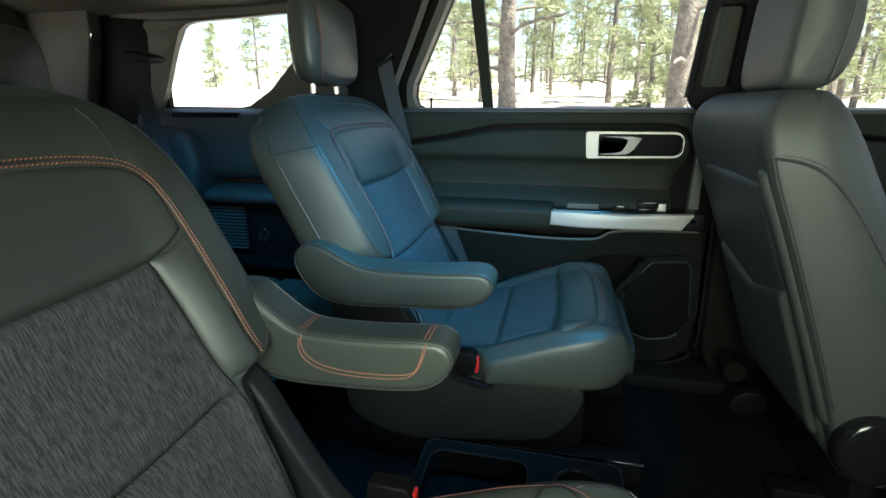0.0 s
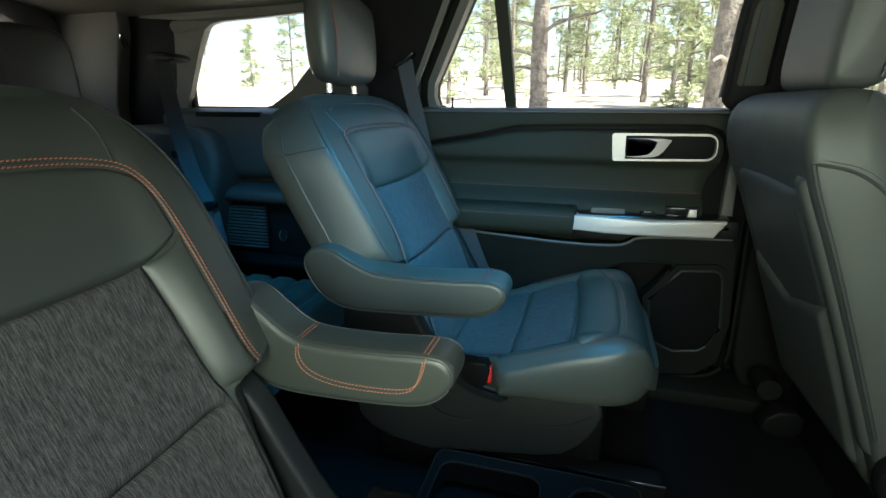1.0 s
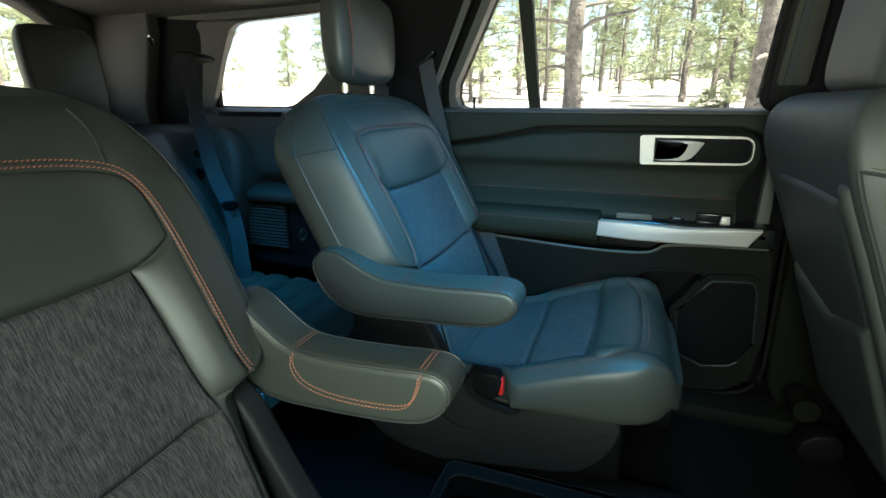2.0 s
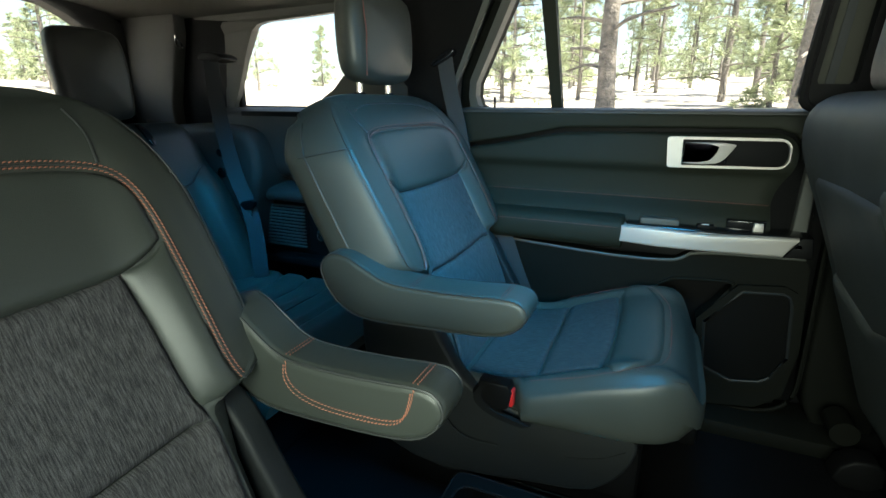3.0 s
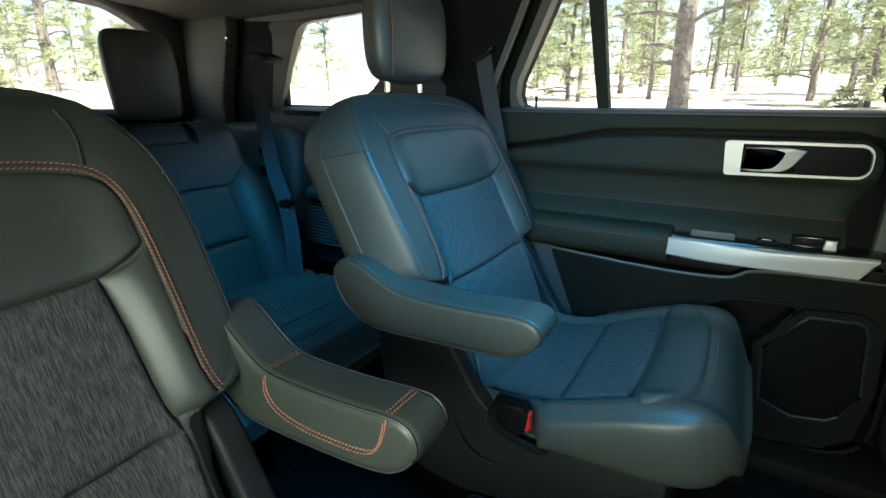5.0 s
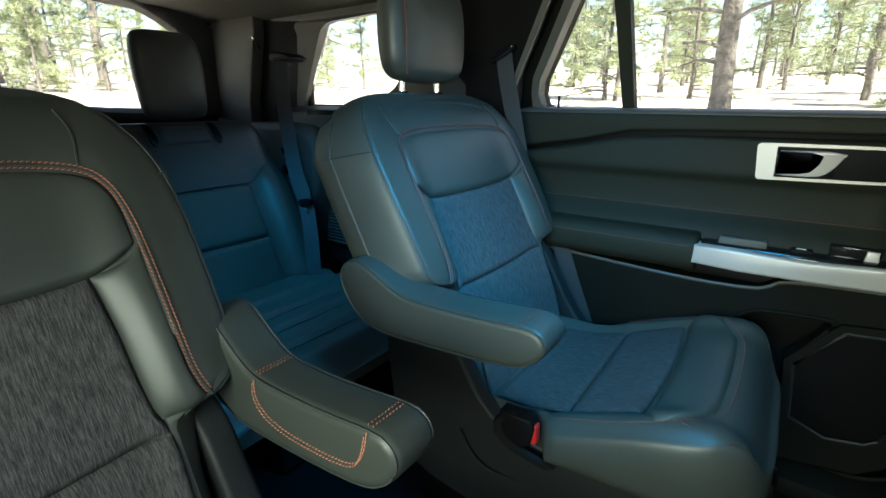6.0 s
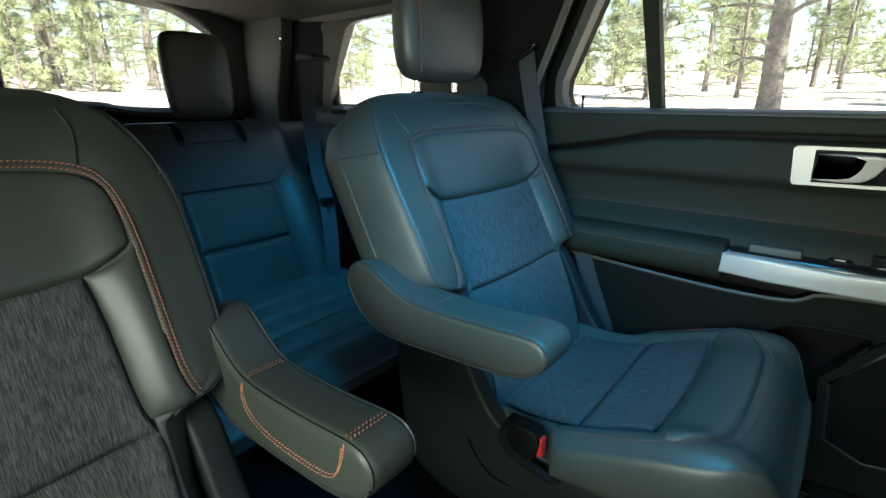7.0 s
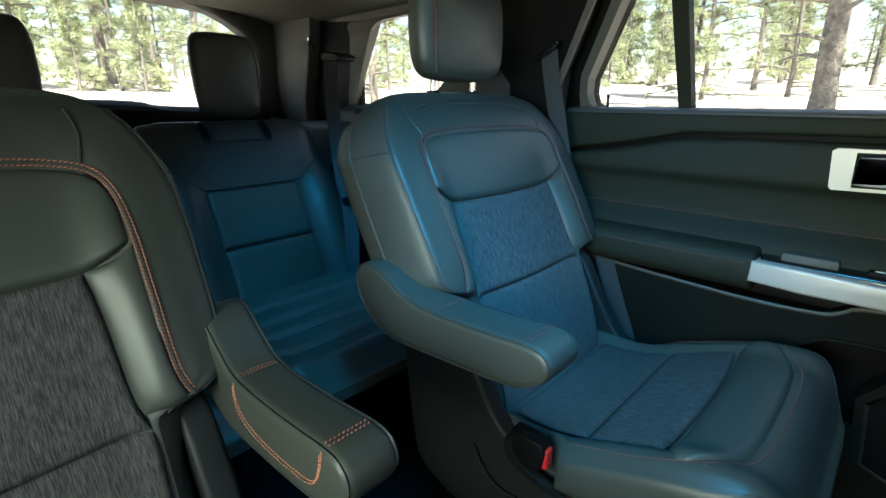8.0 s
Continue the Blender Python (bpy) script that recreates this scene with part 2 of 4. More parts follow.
set_piece("wall_left_upper", verts, faces, GRAINED, "dark door frames and pillars round the side windows", "car wall", False)
verts, faces = sheet([(-0.62, 0.34), (1.75, 0.34), (1.75, 1.16), (-0.62, 1.16)], [], 0.0, 0.05, lambda x, z, d: (x, 0.905 + d, z))
set_piece("wall_left_lower", verts, faces, DARK, "dark lower body side behind the door trim", "car wall", False)
QUARTER_WINDOW = [(-1.385, 1.205), (-1.375, 1.195), (-1.05, 1.192), (-1.02, 1.198), (-0.94, 1.246), (-0.794, 1.39), (-0.70, 1.50), (-0.74, 1.512), (-1.20, 1.478), (-1.235, 1.468), (-1.25, 1.44)]
verts, faces = sheet([(-1.95, 0.34), (-0.60, 0.34), (-0.60, 1.66), (-1.95, 1.66)], [QUARTER_WINDOW], 0.0, 0.02, lambda x, z, d: (x, 0.80 + d, z))
set_piece("wall_left_rear", verts, faces, PILLAR, "grey rear quarter trim round the third-row window", "car wall", False)
# unseen right side, closed in to keep out sky light round the doorway lamp
verts, faces = sheet([(-0.95, 0.34), (1.75, 0.34), (1.75, 1.66), (-0.95, 1.66)], [[(-0.25, 0.95), (0.6, 0.95), (0.6, 1.40), (-0.25, 1.40)]], -0.05, 0.0, lambda x, z, d: (x, -0.93 + d, z))
set_piece("wall_right", verts, faces, GRAINED, "unseen dark body side, its opening cut down for the doorway lamp", "car wall", False)
verts, faces = sheet([(-1.95, 0.34), (-0.95, 0.34), (-0.95, 1.66), (-1.95, 1.66)], [[(x, z) for x, z in QUARTER_WINDOW if x < -0.96] + [(-0.98, 1.46)]], -0.05, 0.0, lambda x, z, d: (x, -0.80 + d, z))
set_piece("wall_right_rear", verts, faces, PILLAR, "grey rear quarter trim", "car wall", False)
# tailgate with its window
HATCH_WINDOW = [tuple(p) for p in soften([(-0.67, 1.19), (-0.20, 1.205), (0.20, 1.205), (0.27, 1.18), (0.675, 1.175), (0.685, 1.42), (0.50, 1.535), (0.25, 1.56), (-0.25, 1.56), (-0.50, 1.535), (-0.685, 1.42)], 2)]
verts, faces = sheet([(-0.86, 0.45), (0.86, 0.45), (0.86, 1.68), (-0.86, 1.68)], [HATCH_WINDOW], 0.0, 0.06, lambda y, z, d: (-1.86 - d, y, z))
set_piece("wall_tailgate", verts, faces, DARK, "black tailgate trim with a wide rounded window", "car wall", False)
rings = [[(-1.86 + 0.035 * math.sin(a), y * k, 1.37 + (z - 1.37) * k) for y, z in HATCH_WINDOW] for k, a in ((1.0, 0), (1.03, 0.6), (1.10, 1.57), (1.2, 1.2), (1.24, 0))]
verts, faces = loft(rings, True, False)
set_piece("trim_tailgate_window", verts, faces, QUARTER_LIT, "moulded dark frame of the rear window", "trim")
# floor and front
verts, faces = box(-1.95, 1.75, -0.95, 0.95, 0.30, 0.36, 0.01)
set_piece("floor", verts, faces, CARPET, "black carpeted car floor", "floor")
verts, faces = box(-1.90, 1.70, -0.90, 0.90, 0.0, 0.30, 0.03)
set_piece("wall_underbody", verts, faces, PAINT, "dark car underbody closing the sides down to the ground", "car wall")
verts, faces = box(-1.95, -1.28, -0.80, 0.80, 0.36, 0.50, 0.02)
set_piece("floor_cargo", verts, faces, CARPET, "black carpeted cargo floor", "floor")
verts, faces = box(1.60, 1.75, -0.95, 0.95, 0.36, 1.12, 0.05)
set_piece("wall_dashboard", verts, faces, DARK, "dark dashboard at the car's front", "car wall")


def roof_z(x, y):
    return 1.61 - 0.062 * (abs(y) / 0.8) ** 3 - 0.058 * smooth01((-x - 0.2) / 0.75)


nx, ny = 24, 16
verts, faces = loft([[(1.75 - 3.75 * i / nx, -0.95 + 1.75 * j / ny, roof_z(1.75 - 3.75 * i / nx, -0.95 + 1.75 * j / ny)) for j in range(ny + 1)] for i in range(nx + 1)], False)
n = len(verts)
verts += [(x, y, 1.72) for x, y, z in verts]
faces += [tuple(n + k for k in f) for f in faces]
m = ny + 1
for j in range(ny):
    faces += [(j, j + 1, n + j + 1, n + j), (nx * m + j, nx * m + j + 1, n + nx * m + j + 1, n + nx * m + j)]
for i in range(nx):
    faces += [(i * m, i * m + m, n + i * m + m, n + i * m), (i * m + ny, i * m + m + ny, n + i * m + m + ny, n + i * m + ny)]
set_piece("ceiling", verts, faces, HEADLINER, "grey woven headliner", "headliner")


# unseen opaque panes, added above the two blue fill lamps
for nm, x0, x1, y0, y1, z in (("fill_pane_front", -0.20, 0.24, -0.20, 0.40, 1.592), ("fill_pane_rear", -1.10, -0.70, -0.12, 0.36, 1.543)):
    verts, faces = box(x0, x1, y0, y1, z, z + 0.006, 0.003)
    set_piece(nm, verts, faces, GLOSSY, "added unseen dark pane above a blue fill lamp", "window")

# ---- second-row seats ----
FRONT_LINE = sleek([(0.56, -0.262), (0.66, -0.268), (0.74, -0.288), (0.87, -0.345), (1.03, -0.432), (1.12, -0.478), (1.165, -0.503), (1.20, -0.535), (1.215, -0.565)])
STITCH = [(0.0, 1.154), (0.12, 1.153), (0.172, 1.148), (0.203, 1.140), (0.216, 1.120), (0.221, 1.095), (0.223, 1.06), (0.222, 1.0), (0.221, 0.95), (0.222, 0.92), (0.226, 0.90), (0.233, 0.884)]
SEAM_Q = sorted((z, q) for q, z in STITCH[4:])
HOLLOW = sleek([(0.55, -0.004), (0.70, -0.012), (0.85, -0.018), (0.91, -0.018), (0.97, -0.014), (1.0, -0.010), (1.03, -0.004), (1.10, 0.004), (1.16, 0.0), (1.22, 0.0)])
SIDES = sleek([(0.55, 0.0), (0.80, 0.006), (0.90, 0.017), (0.96, 0.021), (1.05, 0.019), (1.10, 0.016), (1.14, 0.010), (1.18, 0.0), (1.22, 0.0)])


def back_point(q, z, lift=0.0):
    """A point of the backrest's front: q sideways from its middle, z up; lift metres outwards."""
    a = abs(q)
    d = curve(HOLLOW, z)
    d += (curve(SIDES, z) - d) * smooth01((a - 0.155) / 0.067)
    d -= 0.007 * smooth01((a - 0.232) / 0.05)
    d += 0.004 * math.exp(-((a - 0.198) / 0.018) ** 2) * smooth01((1.06 - z) / 0.05) * smooth01((z - 0.87) / 0.03)
    return (curve(FRONT_LINE, z) + d + lift * 0.9, q, z + lift * 0.42)


WIDE = [(0.5, 0.192), (0.862, 0.192), (0.872, 0.197), (0.879, 0.215), (0.885, 0.238), (0.893, 0.260), (0.903, 0.269), (0.92, 0.273), (0.96, 0.277), (1.05, 0.281), (1.10, 0.280), (1.14, 0.273), (1.17, 0.262), (1.19, 0.249), (1.204, 0.234), (1.214, 0.210)]


def wide(z):
    """Half the backrest's width."""
    return curve(WIDE, z)


def backrest_rings(deep=0.0):
    rings = []
    zs = list(np.linspace(0.58, 0.86, 10)) + [0.868, 0.874, 0.879, 0.885, 0.893, 0.903] + list(np.linspace(0.92, 1.16, 13)) + [1.18, 1.195, 1.206, 1.213]
    for z in zs:
        w = wide(z)
        top = smooth01((z - 1.175) / 0.04)
        front = [back_point(q, z, -0.008 if abs(q) < curve(SEAM_Q, z) - 0.006 and 0.60 < z < 1.135 - deep else 0.0) for q in np.linspace(-w, w, 65)]
        ax, az = front[-1][0], front[-1][2]
        cx = curve(FRONT_LINE, z)
        t = 0.135 - 0.02 * smooth01((z - 1.12) / 0.09) - 0.03 * top
        wr = curve([(0.5, 0.222), (0.80, 0.228), (0.86, 0.262), (0.90, 0.312), (1.12, 0.312), (1.17, 0.285), (1.213, 0.226)], z)
        p1 = (ax - 0.012, w + 0.4 * (wr - w), az)
        p2 = (cx - t * 0.55, wr, z - 0.015)
        p3 = (cx - t * 0.95, wr, z - 0.025 - 0.01 * top)
        p4 = (cx - t * 1.08, wr - 0.03, z - 0.03 - 0.012 * top)
        side = soften([front[-1], p1, p2, p3, p4], 2, False)[1:]
        rear = [(cx - t * 1.1, q, z - 0.035) for q in np.linspace(wr - 0.05, -wr + 0.05, 9)]
        other = [(p[0], -p[1], p[2]) for p in reversed(side)]
        rings.append([tuple(p) for p in front] + [tuple(p) for p in side] + rear + [tuple(p) for p in other])
    last = np.array(rings[-1])
    c = last.mean(0)
    for k, up in ((0.9, 0.005), (0.7, 0.009), (0.4, 0.011)):
        rings.append([tuple(c + (p - c) * (k, k, 1) + (0, 0, up)) for p in last])
    return rings


def pillow(bounds, point, puff, na=24, nb=24, sink=0.005, roll=0.004):
    """A cushioned panel: bounds(a, b) gives the two coordinates, point(u, v, lift) the place; roll: how wide its edge rounds off."""
    width = (Vector(point(*bounds(1, 0.5), 0)) - Vector(point(*bounds(0, 0.5), 0))).length
    height = (Vector(point(*bounds(0.5, 1), 0)) - Vector(point(*bounds(0.5, 0), 0))).length
    rows = []
    for i in range(nb + 1):
        b = 0.5 - 0.5 * math.cos(math.pi * i / nb)
        row = []
        for j in range(na + 1):
            a = 0.5 - 0.5 * math.cos(math.pi * j / na)
            e = (1 - math.exp(-min(a, 1 - a) * width / roll)) * (1 - math.exp(-min(b, 1 - b) * height / roll))
            u, v = bounds(a, b)
            row.append(point(u, v, -sink + (sink + puff) * e))
        rows.append(row)
    return loft(rows, False)


PAD_LOW = [(0.0, 1.019), (0.10, 1.021), (0.145, 1.023), (0.167, 1.026), (0.185, 1.036), (0.200, 1.047), (0.219, 1.060)]
STITCH_Z = sorted((q, z) for q, z in sleek([(0.0, 1.150), (0.12, 1.149), (0.170, 1.144), (0.200, 1.136), (0.213, 1.118), (0.218, 1.090), (0.2185, 1.062)]))


def pad_low(q):
    return curve(PAD_LOW, abs(q))


def pad_bounds(a, b):
    q = (a - 0.5) * 2 * 0.218
    lo, hi = pad_low(q), curve(STITCH_Z, abs(q))
    return q, lo + (hi - lo) * b


INNER = [(0.60, 0.182), (0.84, 0.188), (0.868, 0.184), (0.885, 0.179), (0.91, 0.177), (0.97, 0.175), (1.0, 0.172), (1.03, 0.168)]


def cloth_upper(a, b):
    q0 = (a - 0.5) * 2
    top = pad_low(q0 * 0.168) - 0.001
    z = 0.850 + 0.006 * q0 * q0 + (top - 0.850 - 0.006 * q0 * q0) * b
    return q0 * curve(INNER, z), z


def cloth_lower(a, b):
    q0 = (a - 0.5) * 2
    z = 0.60 + (0.849 + 0.006 * q0 * q0 - 0.60) * b
    return q0 * curve(INNER, z), z


def bolster_bounds(a, b):
    lo, hi = 0.872 + 0.012 * a, 1.025 + 0.034 * a ** 1.2
    z = lo + (hi - lo) * b
    q0, q1 = curve(INNER, min(z, 1.03)) + 0.0005, curve(SEAM_Q, z) - 0.0025
    q0 = max(q0, 0.168 + max(0.0, z - 1.027) * 1.45)
    return q0 + (q1 - q0) * a, z


# the seat cushion
def cushion_top(x, q):
    z = 0.655 + 0.090 * smooth01((x + 0.22) / 0.34)
    z += 0.013 * smooth01((abs(q) - 0.17) / 0.05) - 0.016 * smooth01((abs(q) - 0.232) / 0.03)
    return z - 0.03 * max(0, (x - 0.10) / 0.1) ** 2


def cushion_wide(x):
    w = 0.254 - 0.040 * smooth01((-x - 0.125) / 0.02)
    if x > 0.0:
        w *= math.sqrt(max(0.02, 1 - 0.66 * (min(1.0, x / 0.196)) ** 4.0))
    return w


def cushion_point(x, q, lift=0.0):
    return (x, q, cushion_top(x, q) + lift)


def cushion_rings():
    rings = []
    for x in list(np.linspace(-0.29, 0.13, 26)) + [0.153, 0.171, 0.183, 0.190]:
        w = cushion_wide(x)
        drop = 0.045 * smooth01((x - 0.13) / 0.06) ** 2
        top = [(x, q, cushion_top(x, q) - drop - (0.010 if abs(q) < 0.205 and x < thigh_front(q) - 0.01 else 0)) for q in np.linspace(-w, w, 61)]
        low = curve([(-0.3, 0.585), (-0.12, 0.603), (0.05, 0.612), (0.20, 0.622)], x) + drop * 0.4
        zt = top[-1][2]
        side = soften([top[-1], (x, w + 0.012, zt - 0.008), (x, w + 0.016, zt - 0.05), (x, w + 0.010, low + 0.012), (x, w - 0.012, low)], 2, False)[1:]
        rings.append(top + [tuple(p) for p in side] + [(p[0], -p[1], p[2]) for p in reversed([tuple(p) for p in side])])
    last = np.array(rings[-1])
    c = last.mean(0)
    for k, f in ((0.85, 0.006), (0.5, 0.009)):
        rings.append([tuple(c + (p - c) * (1, k, k) + (f, 0, 0)) for p in last])
    return rings


THIGH = sleek([(0.0, 0.119), (0.10, 0.118), (0.15, 0.112), (0.19, 0.096), (0.22, 0.068), (0.236, 0.036)])


def thigh_front(q):
    return curve(THIGH, abs(q))


def thigh_bounds(a, b):
    q = (a - 0.5) * 2 * 0.234
    lo = curve([(0.0, 0.024), (0.15, 0.020), (0.198, 0.013), (0.234, 0.032)], abs(q))
    return lo + (max(lo + 0.004, thigh_front(q)) - lo) * b, q


def seat_cloth(x0, x1):
    def bounds(a, b):
        q0 = (a - 0.5) * 2
        x = x0 + (x1 - 0.012 * q0 * q0 - x0) * b if x1 > 0 else x0 + (x1 - x0) * b
        return x, q0 * curve([(-0.26, 0.180), (-0.10, 0.190), (0.02, 0.195)], x)
    return bounds


ARM = [(-0.515, 0.885), (-0.512, 0.915), (-0.485, 0.935), (-0.45, 0.932), (-0.41, 0.910), (-0.37, 0.892), (-0.32, 0.888), (-0.22, 0.890),
       (-0.135, 0.897), (-0.110, 0.889), (-0.100, 0.870), (-0.108, 0.850), (-0.125, 0.834), (-0.15, 0.822), (-0.20, 0.815), (-0.30, 0.810), (-0.40, 0.804), (-0.45, 0.812), (-0.49, 0.84)]


def second_row_seat(yc, m, dx, thread, label, drop=0.0, arm_shift=None, arm_to=0.346):
    """yc: its middle; m: +1 where its inboard side points left, else -1; drop: how much lower its upper seam lies."""
    def lower(z):
        return z - drop * smooth01((z - 0.99) / 0.12)

    def arm_at(x, z):
        return arm_shift(x, z) if arm_shift else (x, z)

    seat = thing("captain_chair", (-0.1 + dx, yc, 0.36), label, "car seat", "second-row captain chairs")

    def put(vf):
        return [(p[0] + dx, yc + m * p[1], p[2]) for p in vf[0]], vf[1]

    def add(name, vf, mat, parent=seat, lab="", **more):
        v, f = put(vf)
        return mesh_part(name, v, f, mat, parent, lab, **more)

    back = add("backrest", loft(backrest_rings(drop)), LEATHER, sharp=60)
    add("upper_pad", pillow(lambda a, b: (pad_bounds(a, b)[0], lower(pad_bounds(a, b)[1])), back_point, 0.004, 32, 24), LEATHER, back)
    add("cloth_panel", pillow(lambda a, b: cloth_upper(a, b), back_point, 0.006), CLOTH_BACK, back, "heathered grey woven cloth")
    add("cloth_panel", pillow(cloth_lower, back_point, 0.004), CLOTH_BACK, back, "heathered grey woven cloth")
    for s in (1, -1):
        add("bolster_panel", pillow(lambda a, b: (s * bolster_bounds(a, b)[0], bolster_bounds(a, b)[1]), back_point, 0.001, 14, 24, 0.004, 0.003), LEATHER, back)
    line = [(q, lower(z)) for q, z in sleek([(-q, z) for q, z in reversed(STITCH[1:])] + STITCH)]
    for off in (-0.0030, 0.0030):
        pts, nor = [], []
        for i, (q, z) in enumerate(line):
            a, b = line[max(0, i - 1)], line[min(len(line) - 1, i + 1)]
            t = Vector((b[0] - a[0], b[1] - a[1])).normalized()
            p = back_point(q - t.y * off, z + t.x * off, 0.0012)
            pts.append((p[0] + dx, yc + m * p[1], p[2]))
            nor.append((0.88, 0, 0.42))
        v, f = stitches(pts, nor)
        mesh_part("stitching", v, f, thread, back, "double row of coloured thread", fix=False, smooth=False)
    seam = [back_point(q, z, 0.0006) for q, z in line]
    add("seam", tube(seam, 0.0016, 6), PIPING, back)
    # piping round the rear edge and the side seam
    rr = backrest_rings(drop)
    k = 65 + 9
    add("piping", tube([rr[i][k] for i in range(2, 30)], 0.0026), PIPING, back)
    ring = rr[26]
    add("seam", tube([ring[i] for i in range(64, 65 + 11)], 0.0016), PIPING, back)
    for sg in (1, -1):
        add("seam", tube(soften([back_point(sg * 0.196, lower(1.147), 0.001), back_point(sg * 0.206, 1.172, 0.001), back_point(sg * 0.200, 1.196, 0.001)], 2, False), 0.0016), PIPING, back)
        add("piping", tube([(rr[i][64 + 3][0], sg * rr[i][64 + 3][1], rr[i][64 + 3][2]) for i in range(10, 31)], 0.0024), PIPING, back)
    if not drop:
        add("piping", tube([back_point(q, 1.203 - 0.012 * (q / 0.17) ** 4, 0.0) for q in np.linspace(-0.175, 0.175, 24)], 0.0022), PIPING, back)
    # headrest on its posts
    out = [(q, z) for q, z in soften([(-0.075, 1.245), (0.075, 1.245), (0.128, 1.262), (0.14, 1.33), (0.135, 1.42), (0.11, 1.455), (-0.11, 1.455), (-0.135, 1.42), (-0.14, 1.33), (-0.128, 1.262)], 2)]
    head = add("headrest", puffy(out, -0.625, -0.535, 0.040, lambda a, b, c: (c - 0.03 * (b - 1.3), a * (0.80 + 0.20 * smooth01((c + 0.64) / 0.09)), b), 6, 0.010, 0.13), LEATHER)
    for s in (1, -1):
        add("post", tube([(-0.585, s * 0.065, 1.18), (-0.585, s * 0.065, 1.27)], 0.007, 10), CHROME, head, "polished steel post")
        add("collar", tube([(-0.585, s * 0.065, 1.205), (-0.585, s * 0.065, 1.227)], 0.014, 12), DARK, head)
        if s > 0:
            line_h = [(-0.532 - 0.03 * (z - 1.3) - 0.012 * abs(z - 1.35) / 0.1, s * (0.098 + 0.01 * math.sin((z - 1.25) * 15)), z) for z in np.linspace(1.262, 1.44, 14)]
            add("seam", tube(line_h, 0.0016, 5), DARK_THREAD, head)
    # cushion
    cush = add("cushion", loft(cushion_rings()), LEATHER, sharp=60)
    add("piping", tube([(x, -cushion_wide(x) - 0.003, cushion_top(x, cushion_wide(x)) - 0.045 * smooth01((x - 0.13) / 0.06) ** 2 - 0.004) for x in np.linspace(-0.10, 0.186, 30)], 0.0018, 5), PIPING, cush)
    add("piping", tube([(x, cushion_wide(x) + 0.003, cushion_top(x, cushion_wide(x)) - 0.045 * smooth01((x - 0.13) / 0.06) ** 2 - 0.004) for x in np.linspace(-0.10, 0.186, 30)], 0.0018, 5), PIPING, cush)
    add("thigh_pad", pillow(thigh_bounds, cushion_point, 0.009, 32, 20, 0.006, 0.006), LEATHER, cush)
    add("cloth_panel", pillow(seat_cloth(-0.109, 0.019), cushion_point, 0.005), CLOTH_SEAT, cush, "heathered grey woven cloth")
    add("cloth_panel", pillow(seat_cloth(-0.26, -0.113), cushion_point, 0.005), CLOTH_SEAT, cush, "heathered grey woven cloth")
    edge = [(thigh_front(q) + 0.010, q) for q in np.linspace(-0.232, 0.232, 60)]
    edge = [(-0.12, -0.236), (-0.02, -0.241)] + edge + [(-0.02, 0.241), (-0.12, 0.236)]
    pts = [cushion_point(x, q, 0.0012) for x, q in edge]
    v, f = put((pts, []))
    v, f = stitches(v, [(0, 0, 1)] * len(v))
    mesh_part("stitching", v, f, DARK_THREAD, cush, "dark red thread", fix=False, smooth=False)
    for s in (1, -1):
        seam = [cushion_point(0.072, s * 0.228, 0.0005), cushion_point(0.092, s * 0.236, -0.002), (0.108, s * 0.246, 0.716), (0.114, s * 0.250, 0.69)]
        add("seam", tube(soften(seam, 2, False), 0.0016), PIPING, cush)
    # base, side shield and recliner cover
    def tuck(a, b):
        """How far the shield draws in below the cushion."""
        return 0.032 * smooth01((a + 0.27) / 0.16) * smooth01((0.70 - b) / 0.10)

    side_outline = soften([(-0.44, 0.44), (-0.02, 0.44), (0.07, 0.51), (0.10, 0.610), (0.0, 0.606), (-0.13, 0.598), (-0.235, 0.65), (-0.298, 0.745), (-0.358, 0.86), (-0.44, 0.87), (-0.49, 0.80), (-0.47, 0.60)], 2)
    for s in (1, -1):
        add("side_shield", puffy(side_outline, s * 0.236 - 0.020, s * 0.236 + 0.020, 0.009, lambda a, b, c: (a, c - s * tuck(a, b), b), 4), SHIELD)
        crease = soften([(-0.30, 0.60), (-0.275, 0.555), (-0.23, 0.528), (-0.10, 0.520), (0.02, 0.540), (0.07, 0.575)], 2, False)
        add("crease", tube([(a, s * (0.2565 - tuck(a, b)), b) for a, b in crease], 0.0022, 5), SHIELD)
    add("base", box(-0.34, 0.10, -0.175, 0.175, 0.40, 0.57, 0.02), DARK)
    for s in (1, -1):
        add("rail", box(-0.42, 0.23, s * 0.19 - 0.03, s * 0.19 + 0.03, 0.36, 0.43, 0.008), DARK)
        add("rail_edge", box(-0.38, 0.23, s * 0.222 - 0.004, s * 0.222 + 0.004, 0.425, 0.435, 0.002), CHROME)
    # armrest on the inboard side
    arm_out = soften([arm_at(*p) for p in ARM], 2)
    arm = add("armrest", puffy(arm_out, 0.263, arm_to, 0.012, lambda a, b, c: (a, c, b), 6), LEATHER)
    for qq in (0.2662, arm_to - 0.0032):
        edge_line = [(a, qq, b) for a, b in inset(arm_out, 0.0029)]
        add("piping", tube(edge_line + edge_line[:1], 0.0018, 5), PIPING, arm)
    out_side = 0.262
    def along(x):
        return x - 0.038 * smooth01((-x - 0.16) / 0.16) if arm_shift else x

    u_line = soften([arm_at(along(a), b) for a, b in [(-0.318, 0.886), (-0.322, 0.866), (-0.305, 0.846), (-0.265, 0.836), (-0.20, 0.838), (-0.165, 0.845), (-0.152, 0.868), (-0.146, 0.893)]], 2, False)
